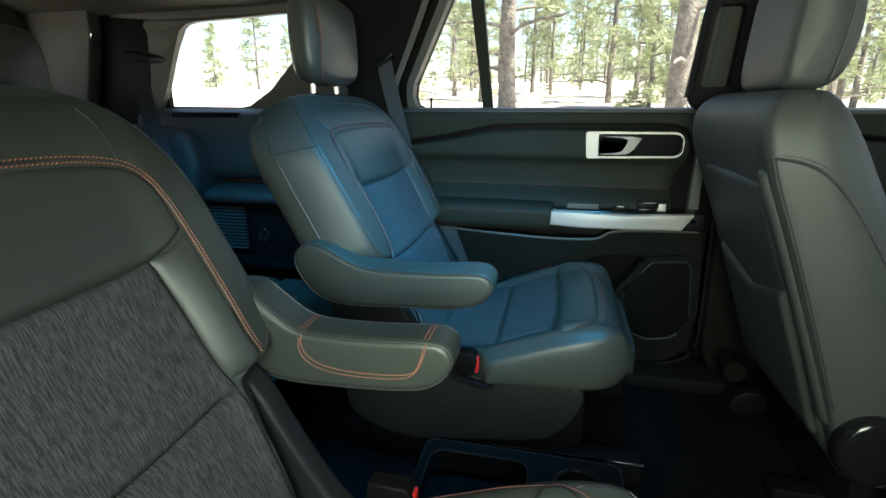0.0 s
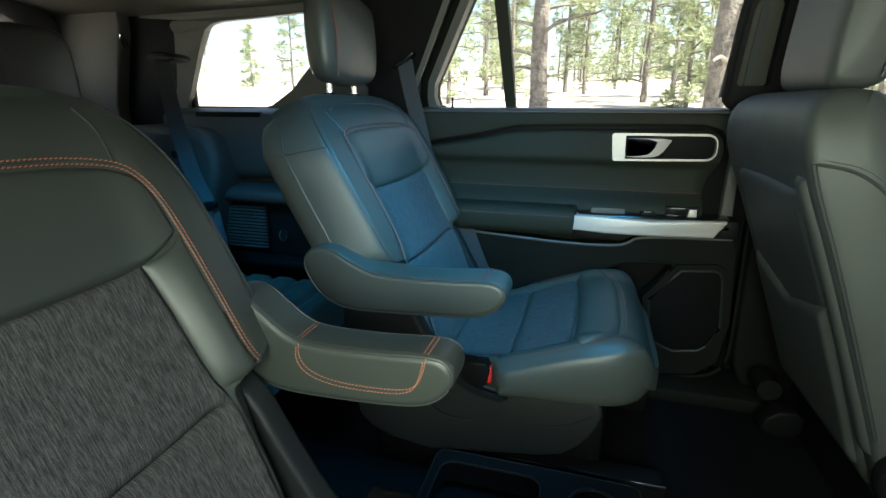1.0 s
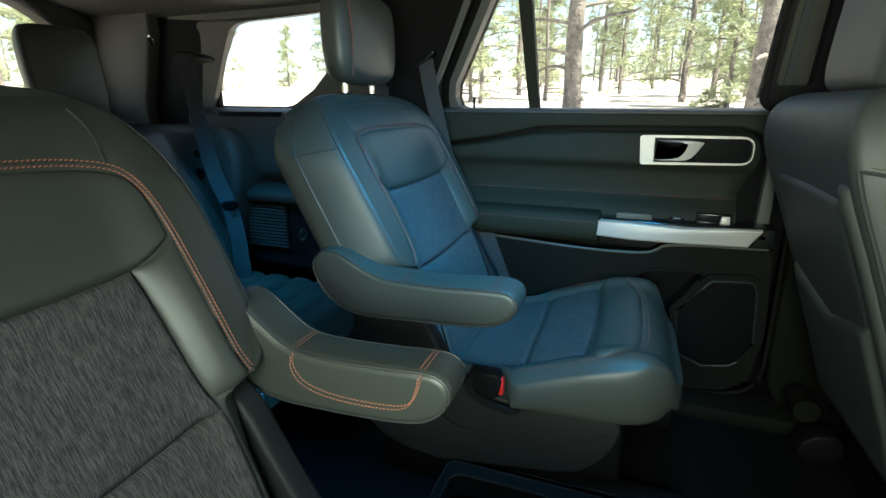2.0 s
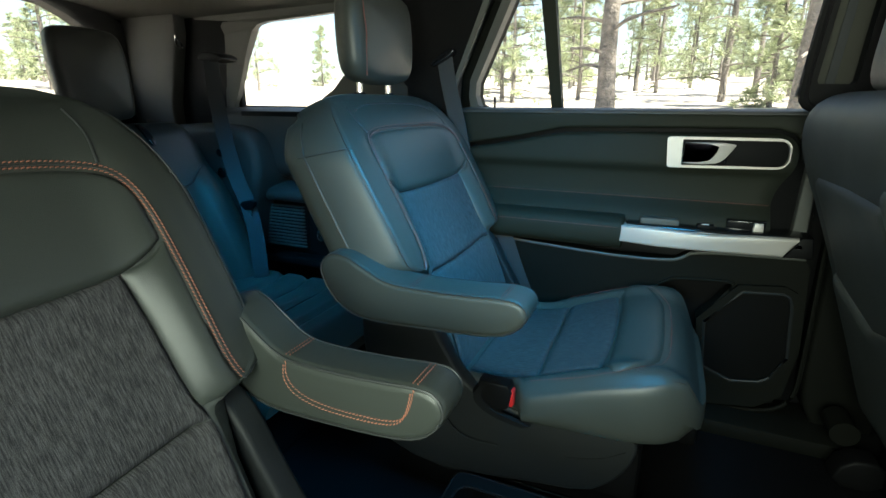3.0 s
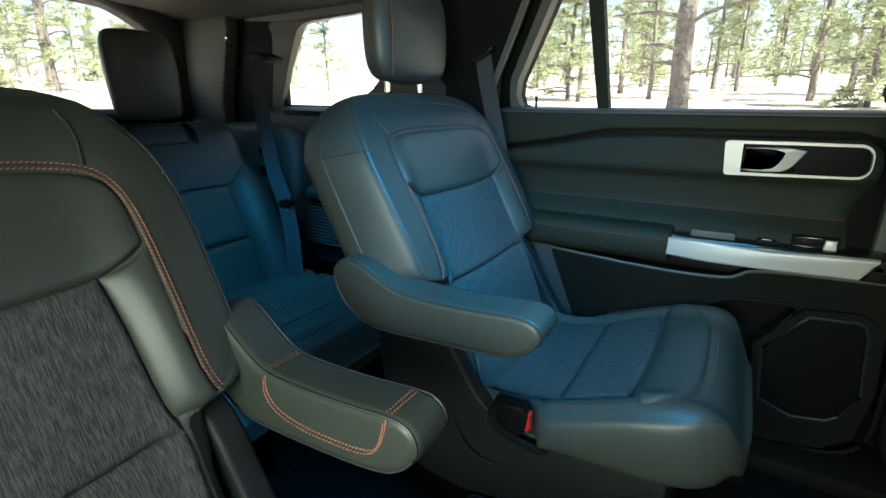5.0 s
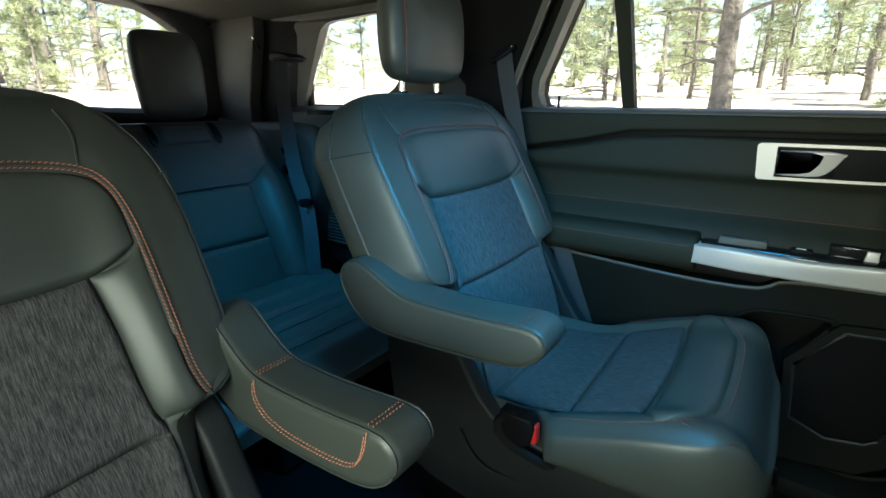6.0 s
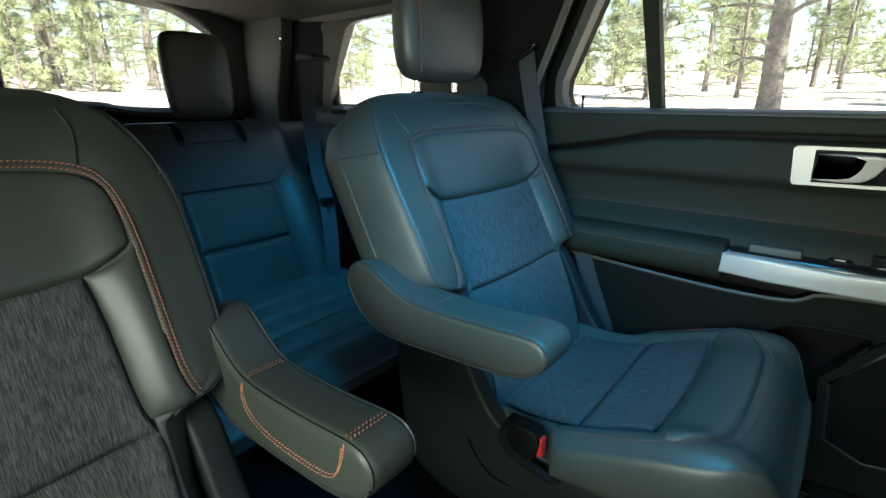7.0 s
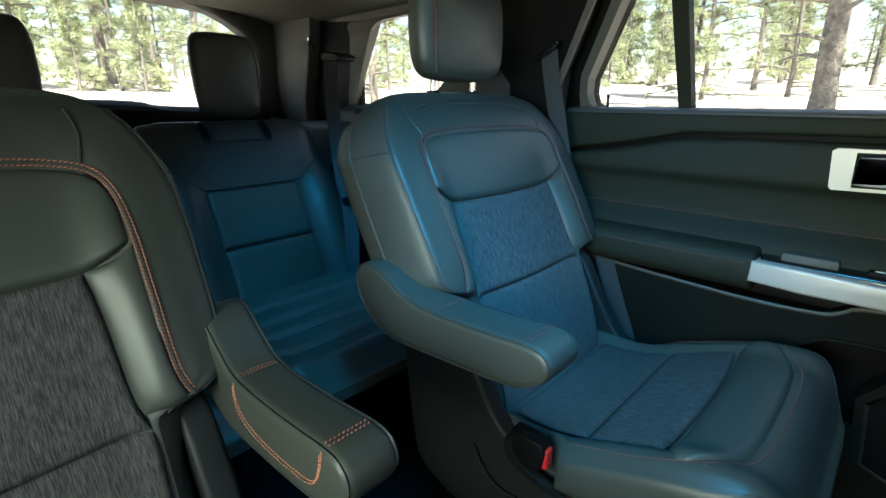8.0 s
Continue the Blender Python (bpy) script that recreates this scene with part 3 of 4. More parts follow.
    for off in (-0.003, 0.003):
        pts = [(a + off * 0.7, out_side + 0.0008, b + off) for a, b in u_line]
        v, f = put((pts, []))
        v, f = stitches(v, [(0, -m, 0)] * len(v))
        mesh_part("stitching", v, f, thread, arm, "double row of coloured thread", fix=False, smooth=False)
        for x in (-0.318, -0.146):
            ax, az = arm_at(along(x), 0.8885 + (0.0075 if x > -0.2 else 0.0045 if arm_shift else 0))
            v, f = put(([(ax + off, q, az) for q in np.linspace(0.268, arm_to - 0.005, 12)], []))
            v, f = stitches(v, [(0, 0, 1)] * len(v))
            mesh_part("stitching", v, f, thread, arm, "row of coloured thread", fix=False, smooth=False)
    # belt buckle beside the cushion
    buckle = add("belt_buckle", puffy([(-0.217, 0.640), (-0.164, 0.630), (-0.148, 0.640), (-0.142, 0.674), (-0.150, 0.690), (-0.207, 0.690)], 0.242, 0.274, 0.005, lambda a, b, c: (a, c, b), 3), DARK)
    add("release_button", box(-0.151, -0.139, 0.249, 0.268, 0.642, 0.678, 0.003), RED, buckle, "red release button")
    band = [(-0.180, 0.284, 0.692), (-0.206, 0.288, 0.676), (-0.213, 0.291, 0.652), (-0.195, 0.291, 0.632), (-0.16, 0.288, 0.616), (-0.115, 0.280, 0.604)]
    v, f = [], []
    rows = [[(p[0] - 0.010, p[1] - 0.021, p[2]), (p[0] - 0.006, p[1] - 0.013, p[2] - 0.003), (p[0] + 0.010, p[1] - 0.014, p[2] + 0.004), (p[0] + 0.012, p[1] - 0.023, p[2] + 0.005)] for p in soften(band, 2, False)]
    add("buckle_sleeve", loft(rows), DARK_GRAIN, buckle, "stretch band round the buckle")
    return seat


second_row_seat(0.47, -1, 0.0, DARK_THREAD, "dark grey leather captain chair with cloth centre and fold-down armrest")
second_row_seat(-0.45, 1, -0.025, THREAD, "dark grey leather captain chair with orange double stitching", 0.008,
                lambda x, z: (-0.091 + (x + 0.104) * 0.84, z + 0.012 + 0.012 * smooth01((-x - 0.36) / 0.10)), 0.327)


# ---- the left rear door ----
def slab(outline, y0, y1, r, rounds=1):
    return puffy(soften(outline, rounds) if rounds else outline, min(y0, y1), max(y0, y1), r, lambda a, b, c: (a, c, b), 3)


def bar_along_x(outline_yz, x0, x1, r):
    return puffy(soften(outline_yz, 2), min(x0, x1), max(x0, x1), r, lambda a, b, c: (c, a, b), 4)


door = thing("door_1", (0, 0.88, 0.42), "dark moulded rear door with silver pull bar and handle", "car door", kind="structure")


def door_part(name, vf, mat, lab="", parent=None, **more):
    return mesh_part(name, vf[0], vf[1], mat, parent or door, lab, **more)


door_part("window_sill", bar_along_x([(0.93, 1.160), (0.93, 1.193), (0.87, 1.192), (0.842, 1.189), (0.836, 1.182), (0.838, 1.165)], -0.51, 0.412, 0.004), SILL_LIT)
door_part("upper_trim", slab([(-0.51, 1.180), (0.406, 1.180), (0.406, 1.072), (0.380, 1.072), (0.374, 1.108), (0.356, 1.134), (0.315, 1.146), (0.0, 1.143), (-0.20, 1.139), (-0.33, 1.111), (-0.51, 1.084)], 0.90, 0.832, 0.008, 0), SOFT)
PANEL = sleek([(0.900, 0.795), (0.925, 0.803), (0.958, 0.832), (0.966, 0.836), (1.030, 0.832), (1.042, 0.817), (1.06, 0.812), (1.12, 0.820), (1.150, 0.834)])
END = sleek([(0.900, 0.335), (0.96, 0.330), (1.00, 0.338), (1.045, 0.362), (1.085, 0.369), (1.12, 0.358), (1.138, 0.325)])
TOP = sleek([(-0.51, 1.072), (-0.33, 1.099), (-0.20, 1.128), (0.0, 1.132), (0.40, 1.136)])
rings = []
for i in range(41):
    row = []
    for k in range(37):
        z = 0.900 + (1.136 - 0.900) * k / 36
        x = -0.51 + (curve(END, z) + 0.51) * (i / 40)
        lid = curve(TOP, x)
        zz = min(z, lid)
        row.append((x, curve(PANEL, zz) + (0.02 if z > lid else 0.0) + (0.012 if i == 40 else 0.0), zz))
    rings.append(row)
door_part("padded_panel", loft(rings, False), SOFT, sharp=70)
seam_z = 0.9605
pts = [(x, curve(PANEL, seam_z) - 0.0015, seam_z) for x in np.linspace(-0.50, 0.325, 60)]
v, f = stitches(pts, [(0, -1, 0)] * 60)
door_part("stitching", (v, f), DARK_THREAD, "dark red thread", fix=False, smooth=False)
door_part("backing", box(-0.51, 0.43, 0.86, 0.904, 0.40, 1.17, 0.004), DARK)
door_part("edge_strip", slab([(0.386, 0.895), (0.418, 0.895), (0.414, 1.066), (0.390, 1.066)], 0.90, 0.835, 0.004, 0), PILLAR)
# armrest, switch panel and pull bar
door_part("armrest", bar_along_x([(0.84, 0.915), (0.80, 0.916), (0.762, 0.912), (0.744, 0.896), (0.742, 0.87), (0.748, 0.838), (0.775, 0.822), (0.84, 0.822)], -0.51, -0.004, 0.010), SOFT)
v, f = stitches([(x, 0.7445, 0.889) for x in np.linspace(-0.50, -0.02, 30)], [(0, -1, 0.3)] * 30)
door_part("stitching", (v, f), DARK_THREAD, "dark red thread", fix=False, smooth=False)
door_part("switch_panel", bar_along_x([(0.85, 0.86), (0.85, 0.905), (0.775, 0.902), (0.765, 0.895), (0.765, 0.86)], 0.0, 0.40, 0.004), GLOSSY)
door_part("switch_plate", box(0.034, 0.128, 0.775, 0.81, 0.895, 0.916, 0.004), PILLAR)
cup = door_part("door_cup", slab([(0.236, 0.890), (0.318, 0.890), (0.322, 0.926), (0.236, 0.926)], 0.835, 0.79, 0.004, 0), GLOSSY)
door_part("cup_trim", slab([(0.292, 0.890), (0.318, 0.890), (0.316, 0.922), (0.296, 0.922)], 0.80, 0.785, 0.003, 0), SILVER, parent=cup)
door_part("window_switch", box(0.17, 0.21, 0.775, 0.80, 0.898, 0.909, 0.003), DARK)
door_part("switch_marks", box(0.180, 0.198, 0.781, 0.783, 0.9085, 0.9105, 0.0005), WHITE)
bar_out = [(-0.012, 0.852), (-0.010, 0.896), (0.08, 0.8955), (0.20, 0.890), (0.30, 0.896), (0.388, 0.899), (0.376, 0.874), (0.360, 0.851), (0.20, 0.846), (0.08, 0.847)]
door_part("pull_bar", puffy(bar_out, 0.742, 0.792, 0.007, lambda a, b, c: (a, c + 0.012 * smooth01((a - 0.12) / 0.12), b), 4), SILVER, "satin silver pull bar")
door_part("pull_recess", slab([(-0.01, 0.815), (0.13, 0.815), (0.165, 0.845), (0.0, 0.85)], 0.82, 0.79, 0.004, 0), DARK)
door_part("bar_end", slab([(0.365, 0.848), (0.425, 0.848), (0.418, 0.900), (0.392, 0.900)], 0.84, 0.765, 0.006, 0), DARK)
LOWER = [(-0.51, 0.822), (-0.36, 0.822), (-0.227, 0.812), (-0.015, 0.801), (0.115, 0.805), (0.145, 0.815), (0.172, 0.838), (0.412, 0.846), (0.426, 0.82), (0.442, 0.60), (0.425, 0.47), (0.37, 0.425), (0.25, 0.408), (-0.51, 0.408)]
POCKET = [(-0.10, 0.59), (0.044, 0.690), (0.115, 0.750), (0.14, 0.760), (0.262, 0.768), (0.278, 0.762), (0.215, 0.665), (0.195, 0.56), (-0.10, 0.50)]
SPEAKER = [(0.290, 0.754), (0.382, 0.762), (0.402, 0.752), (0.412, 0.725), (0.424, 0.585), (0.395, 0.520), (0.370, 0.500), (0.30, 0.488), (0.225, 0.52), (0.212, 0.655)]
door_part("lower_panel", sheet(LOWER, [POCKET, SPEAKER], 0.0, 0.05, lambda x, z, d: (x, 0.780 + d, z)), GRAINED, smooth=False)
lip = [(x, 0.778, z) for x, z in soften(LOWER[:8], 2, False)]
door_part("panel_lip", tube(lip, 0.0042, 6), PILLAR)
door_part("pocket_rim", tube([(x, 0.777, z) for x, z in soften(POCKET, 2)], 0.005, 6), GRAINED)
speaker = door_part("speaker_bezel", sheet([tuple(p) for p in inset(SPEAKER, -0.012)], [[tuple(p) for p in inset(SPEAKER, 0.008)]], 0.0, 0.05, lambda x, z, d: (x, 0.768 + d, z)), GRAINED, smooth=False)
# rim in a lighter plastic, its highlight put into the colour
rim = [(x, 0.769, z) for x, z in inset(SPEAKER, 0.008)]
door_part("bezel_highlight", tube(rim + rim[:1], 0.004, 6), SHIELD, parent=speaker)
MESHY = material("speaker_mesh", (0.005, 0.005, 0.005), 0.7, grain=620, bump=0.4, vary=0.2, cells=True, spec=0.06)
door_part("speaker_grille", slab([tuple(p) for p in inset(SPEAKER, 0.006)], 0.80, 0.779, 0.004, 0), MESHY, parent=speaker)
# inner handle in its silver surround
BEZ = [(0.082, 1.1245), (0.19, 1.1255)] + [(0.320 + 0.026 * math.sin(k), 1.0995 + 0.026 * math.cos(k)) for k in np.linspace(0, 1.571, 7)] + [(0.320 + 0.026 * math.cos(k), 1.0795 - 0.026 * math.sin(k)) for k in np.linspace(0, 1.571, 7)] + [(0.20, 1.050), (0.086, 1.0475), (0.081, 1.052), (0.0755, 1.119)]
BEZ_IN = [(0.112, 1.1185)] + [(0.3195 + 0.0235 * math.sin(k), 1.0985 + 0.021 * math.cos(k)) for k in np.linspace(0, 1.571, 7)] + [(0.3195 + 0.0235 * math.cos(k), 1.0795 - 0.021 * math.sin(k)) for k in np.linspace(0, 1.571, 7)] + [(0.114, 1.0545)]
surround = door_part("handle_surround", sheet(BEZ, [BEZ_IN], 0.0, 0.02, lambda x, z, d: (x, 0.800 + d, z)), SILVER, "satin silver surround", smooth=False)
door_part("surround_plate", slab([(0.10, 1.052), (0.335, 1.056), (0.342, 1.088), (0.335, 1.120), (0.10, 1.120)], 0.84, 0.806, 0.003, 0), DARK, parent=surround)
door_part("handle_cup", slab([(0.112, 1.060), (0.215, 1.060), (0.215, 1.113), (0.112, 1.113)], 0.815, 0.803, 0.002, 0), GLOSSY, parent=surround)
door_part("door_handle", puffy(soften([(0.118, 1.112), (0.118, 1.107), (0.192, 1.107), (0.184, 1.085), (0.168, 1.068), (0.115, 1.068), (0.115, 1.060), (0.185, 1.060), (0.206, 1.070), (0.222, 1.095), (0.232, 1.113)], 1), 0.783, 0.803, 0.003, lambda a, b, c: (a, c, b), 3), SILVER, "silver hooked pull handle", parent=surround)
# locking pin, glass divider, frame trim, seal
door_part("locking_pin", tube([(-0.410, 0.868, 1.185), (-0.410, 0.868, 1.202), (-0.410, 0.868, 1.212), (-0.410, 0.868, 1.222)], [0.0045, 0.003, 0.0035, 0.0045], 8), DARK)
div = [(-0.246, 1.185), (-0.216, 1.185), (-0.245, 1.58), (-0.285, 1.58)]
door_part("window_divider", sheet(div, [], -0.012, 0.02, lambda x, z, d: (x, side_y(z) + 0.012 + d, z)), SOFT, smooth=False)
frame_trim = [(-0.452, 1.190), (-0.466, 1.20), (-0.472, 1.225), (-0.466, 1.262), (-0.298, 1.56), (-0.318, 1.575), (-0.486, 1.27), (-0.494, 1.225), (-0.492, 1.188)]
door_part("frame_trim", sheet(frame_trim, [], -0.02, 0.02, lambda x, z, d: (x, side_y(z) - 0.004 + d, z)), PILLAR, smooth=False)
door_part("door_seal", tube(soften([(-0.3, 0.80, 0.392), (0.25, 0.80, 0.392), (0.40, 0.80, 0.405), (0.455, 0.80, 0.45), (0.462, 0.80, 0.55), (0.452, 0.83, 1.15)], 2, False), 0.006, 6), GRAINED)
pane = mesh_part("window_pane", [(x, side_y(z) + 0.025, z) for x, z in REAR_DOOR_WINDOW], [tuple(range(len(REAR_DOOR_WINDOW)))], GLASS, door, "clear door glass", smooth=False)
pane.visible_shadow = False
for nm, pts in (("window_1", [(x, 0.83, z) for x, z in QUARTER_WINDOW]), ("window_2", [(-1.89, y, z) for y, z in HATCH_WINDOW]), ("window_3", [(x, side_y(z) + 0.025, z) for x, z in FRONT_DOOR_WINDOW])):
    ob = set_piece(nm, pts, [tuple(range(len(pts)))], GLASS, "clear car window glass", "window", False)
    ob.visible_shadow = False

# ---- pillars, sills and the front door ----
v, f = slab([(0.470, 0.55), (0.464, 0.90), (0.458, 1.19), (0.64, 1.19), (0.66, 0.36), (0.53, 0.36), (0.490, 0.42), (0.474, 0.47)], 0.90, 0.800, 0.012, 1)
set_piece("trim_b_pillar_lower", v, f, GRAINED, "dark grained lower centre pillar cover", "pillar trim")
RING = [tuple(p) for p in soften([(0.336, 1.235), (0.342, 1.40), (0.350, 1.47), (0.385, 1.56), (0.52, 1.56), (0.52, 1.22), (0.42, 1.196), (0.365, 1.194), (0.343, 1.206)], 1)]
SLOT = [(0.362, 1.246), (0.358, 1.254), (0.364, 1.415), (0.369, 1.432), (0.378, 1.440), (0.426, 1.440), (0.432, 1.43), (0.430, 1.252), (0.424, 1.246)]
v, f = sheet(RING, [SLOT], 0.0, 0.035, lambda x, z, d: (x, 0.772 + d - 0.2 * (z - 1.2), z))
set_piece("trim_b_pillar_upper", v, f, DARK, "black belt-height adjuster cover with a slot", "pillar trim", False)
v, f = tube([(x, 0.772 - 0.2 * (z - 1.2), z) for x, z in RING + RING[:1]], 0.010, 8)
set_piece("trim_b_pillar_edge", v, f, DARK, "rounded black edge of the adjuster cover", "pillar trim")
v, f = slab([(0.34, 1.22), (0.47, 1.22), (0.47, 1.55), (0.36, 1.55)], 0.868, 0.845, 0.004, 0)
set_piece("trim_b_pillar_inner", [(x, y - 0.26 * (z - 1.2), z) for x, y, z in v], f, HEADLINER, "pale grey centre pillar inner cover", "pillar trim")
v, f = sheet([(0.385, 1.24), (0.402, 1.24), (0.408, 1.50), (0.391, 1.50)], [], 0, 0.003, lambda x, z, d: (x, 0.825 + d - 0.22 * (z - 1.2), z))
set_piece("trim_b_pillar_belt", v, f, WEBBING, "black belt webbing behind the pillar cover", "seat belt", False)
v, f = box(-0.55, 1.5, 0.71, 0.90, 0.355, 0.402, 0.012)
set_piece("trim_sill", v, f, GRAINED, "dark scuff plate along the door opening", "sill")
front_door = thing("door_2", (1.0, 0.88, 0.42), "dark moulded front door with blue-lit sill", "car door", kind="structure")
mesh_part("window_sill", *bar_along_x([(0.93, 1.160), (0.93, 1.193), (0.87, 1.192), (0.842, 1.189), (0.836, 1.182), (0.838, 1.165)], 0.64, 1.6, 0.004), SILL_LIT, front_door)
mesh_part("upper_trim", *slab([(0.64, 1.180), (1.6, 1.18), (1.6, 1.10), (0.9, 1.11), (0.64, 1.135)], 0.90, 0.835, 0.008, 0), SOFT, front_door)
mesh_part("lower_panel", *slab([(0.66, 0.42), (1.6, 0.42), (1.6, 1.09), (0.9, 1.10), (0.66, 1.122)], 0.90, 0.825, 0.008, 0), SOFT, front_door)
mesh_part("locking_pin", *tube([(0.70, 0.868, 1.185), (0.70, 0.868, 1.212)], 0.004, 8), DARK, front_door)
# slanting pillar behind the rear door, with the second-row belt
v, f = sheet([(-0.66, 0.40), (-0.505, 0.40), (-0.505, 1.20), (-0.498, 1.28), (-0.33, 1.60), (-0.82, 1.60), (-0.82, 1.42), (-0.66, 1.25)], [], 0.0, 0.04, lambda x, z, d: (x, min(0.785, side_y(z) - 0.045) + d, z))
set_piece("trim_c_pillar", v, f, DARK, "black slanting pillar cover", "pillar trim", False)
v, f = sheet([(-0.517, 1.24), (-0.505, 1.235), (-0.350, 1.56), (-0.366, 1.565)], [], 0.0, 0.012, lambda x, z, d: (x, min(0.785, side_y(z) - 0.045) - 0.008 + d, z))
set_piece("trim_c_pillar_edge", v, f, PILLAR, "grey edge strip of the slanting pillar", "pillar trim", False)


def strap(points, width, across, thick=0.0015):
    a = Vector(across).normalized()
    pts = [Vector(p) for p in points]
    rings = []
    for i, p in enumerate(pts):
        way = (pts[min(i + 1, len(pts) - 1)] - pts[max(0, i - 1)]).normalized()
        s = (a - way * a.dot(way)).normalized() * width / 2
        n = s.cross(way).normalized() * thick / 2
        rings.append([p + s + n, p - s + n, p - s - n, p + s - n])
    return loft(rings)


belt = thing("seat_belt", (-0.545, 0.78, 1.33), "dark grey second-row belt hanging from its pillar guide", "seat belt", "seat belts")
mesh_part("webbing", *strap(soften([(-0.530, 0.766, 1.325), (-0.515, 0.764, 1.25), (-0.482, 0.762, 1.13), (-0.44, 0.755, 0.95)], 2, False), 0.047, (1, 0, 0)), WEBBING, belt)
mesh_part("belt_guide", *puffy(soften([(-0.572, 1.300), (-0.566, 1.322), (-0.515, 1.352), (-0.496, 1.350), (-0.50, 1.334), (-0.54, 1.312)], 2), 0.752, 0.786, 0.006, lambda a, b, c: (a, c, b), 3), GLOSSY, belt)

strap_low = thing("belt_anchor", (-0.28, 0.76, 0.60), "dark belt end fixed beside the far seat", "seat belt")
mesh_part("webbing", *strap(soften([(-0.36, 0.768, 0.90), (-0.31, 0.770, 0.76), (-0.25, 0.768, 0.62), (-0.22, 0.762, 0.54)], 2, False), 0.047, (1, 0, 0.3)), WEBBING, strap_low)

# ---- rear quarter trim ----
v, f = bar_along_x([(0.80, 1.150), (0.80, 1.190), (0.76, 1.186), (0.715, 1.176), (0.70, 1.16), (0.70, 1.02), (0.725, 0.96), (0.80, 0.95)], -1.40, -0.62, 0.02)
set_piece("trim_quarter_upper", v, f, QUARTER_LIT, "dark moulded trim below the rear side window", "trim")
v, f = box(-1.255, -1.005, 0.703, 0.722, 1.160, 1.177, 0.003)
set_piece("trim_quarter_vent", v, f, DARK, "narrow black demister slot", "vent")
v, f = bar_along_x([(0.80, 0.90), (0.80, 0.945), (0.72, 0.935), (0.675, 0.925), (0.67, 0.90), (0.69, 0.88), (0.80, 0.87)], -1.20, -0.62, 0.02)
set_piece("trim_quarter_ledge", v, f, QUARTER_LIT, "dark ledge below the rear trim", "trim")
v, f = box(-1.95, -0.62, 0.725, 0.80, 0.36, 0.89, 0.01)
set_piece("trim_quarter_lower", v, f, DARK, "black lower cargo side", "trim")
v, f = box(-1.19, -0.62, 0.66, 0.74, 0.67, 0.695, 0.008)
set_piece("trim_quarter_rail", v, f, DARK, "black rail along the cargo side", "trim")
vent = thing("air_vent", (-1.10, 0.715, 0.72), "black slatted air outlet in the rear side trim", "vent")
mesh_part("backing", *box(-1.215, -1.020, 0.718, 0.728, 0.712, 0.876, 0.003), DARK, vent)
slat_v, slat_f = box(-1.208, -1.027, 0.706, 0.718, 0.7205, 0.7255, 0.0015)
first = mesh_part("slat", slat_v, slat_f, PILLAR, vent)
for k in range(1, 13):
    ob = new("slat", first.data)
    ob.parent = vent
    ob.location = (0, 0, 0.0117 * k)
hook = thing("cargo_hook", (-0.967, 0.72, 0.77), "small chrome tie-down ring", "hook")
mesh_part("ring", *tube([(-0.967 + 0.013 * math.cos(a), 0.714, 0.768 + 0.018 * math.sin(a)) for a in np.linspace(2.2, 6.5, 18)], 0.0022, 6), CHROME, hook)
mesh_part("cup", *puffy([(-0.967 + 0.020 * math.cos(a), 0.772 + 0.024 * math.sin(a)) for a in np.linspace(0, 2 * math.pi, 20, endpoint=False)], 0.717, 0.73, 0.004, lambda a, b, c: (a, c, b), 3), GLOSSY, hook)
bin_out = soften([(-1.60, 0.50), (-1.60, 1.10), (-1.50, 1.135), (-1.26, 1.135), (-1.165, 1.115), (-1.125, 1.05), (-1.13, 0.95), (-1.19, 0.80), (-1.22, 0.50)], 2)
v, f = puffy(bin_out, 0.620, 0.80, 0.030, lambda a, b, c: (a, c, b), 5)
set_piece("trim_third_row_side", v, f, QUARTER_LIT, "moulded side bolster beside the third-row seat", "trim")
for z, r in ((1.044, 0.012), (0.979, 0.016)):
    kn = thing("release_knob", (-1.277, 0.618, z), "small round release knob with chrome rim", "knob", "third-row knobs")
    ring = [(-1.277 + r * math.cos(a), z + r * 1.1 * math.sin(a)) for a in np.linspace(0, 2 * math.pi, 20, endpoint=False)]
    mesh_part("cap", *puffy(ring, 0.612, 0.622, 0.003, lambda a, b, c: (a, c, b), 3), GLOSSY, kn)
    mesh_part("rim", *tube([(a, 0.6125, b) for a, b in ring[3:13]], 0.0014, 5), CHROME, kn)
# rear pillar and its belt
v, f = slab([(-1.84, 1.05), (-1.625, 1.05), (-1.625, 1.20), (-1.56, 1.44), (-1.56, 1.56), (-1.84, 1.56)], 0.80, 0.742, 0.008, 0)
set_piece("trim_d_pillar", v, f, PILLAR, "grey rear pillar cover", "pillar trim")
v, f = slab([(-1.66, 1.05), (-1.33, 1.05), (-1.33, 1.52), (-1.585, 1.52)], 0.812, 0.788, 0.004, 0)
set_piece("trim_d_pillar_recess", v, f, DARK, "black belt recess in the rear pillar", "pillar trim")
v, f = sheet([(-1.60, 1.56), (-1.585, 1.487), (-1.40, 1.472), (-1.372, 1.43), (-1.385, 1.34), (-1.405, 1.25), (-1.415, 1.15), (-1.345, 1.15), (-1.342, 1.20), (-1.312, 1.255), (-1.278, 1.337), (-1.250, 1.40), (-1.232, 1.434), (-1.205, 1.452), (-1.165, 1.459), (-1.0, 1.465), (-0.80, 1.474), (-0.80, 1.56)], [], 0.0, 0.022, lambda x, z, d: (x, 0.768 + d + 0.022 * smooth01((-x - 1.325) / 0.07), z))
set_piece("trim_d_pillar_front", v, f, PILLAR, "grey rear pillar front cover", "pillar trim", False)
belt3 = thing("seat_belt", (-1.307, 0.66, 1.333), "dark third-row belt with a black latch plate", "seat belt", "seat belts")
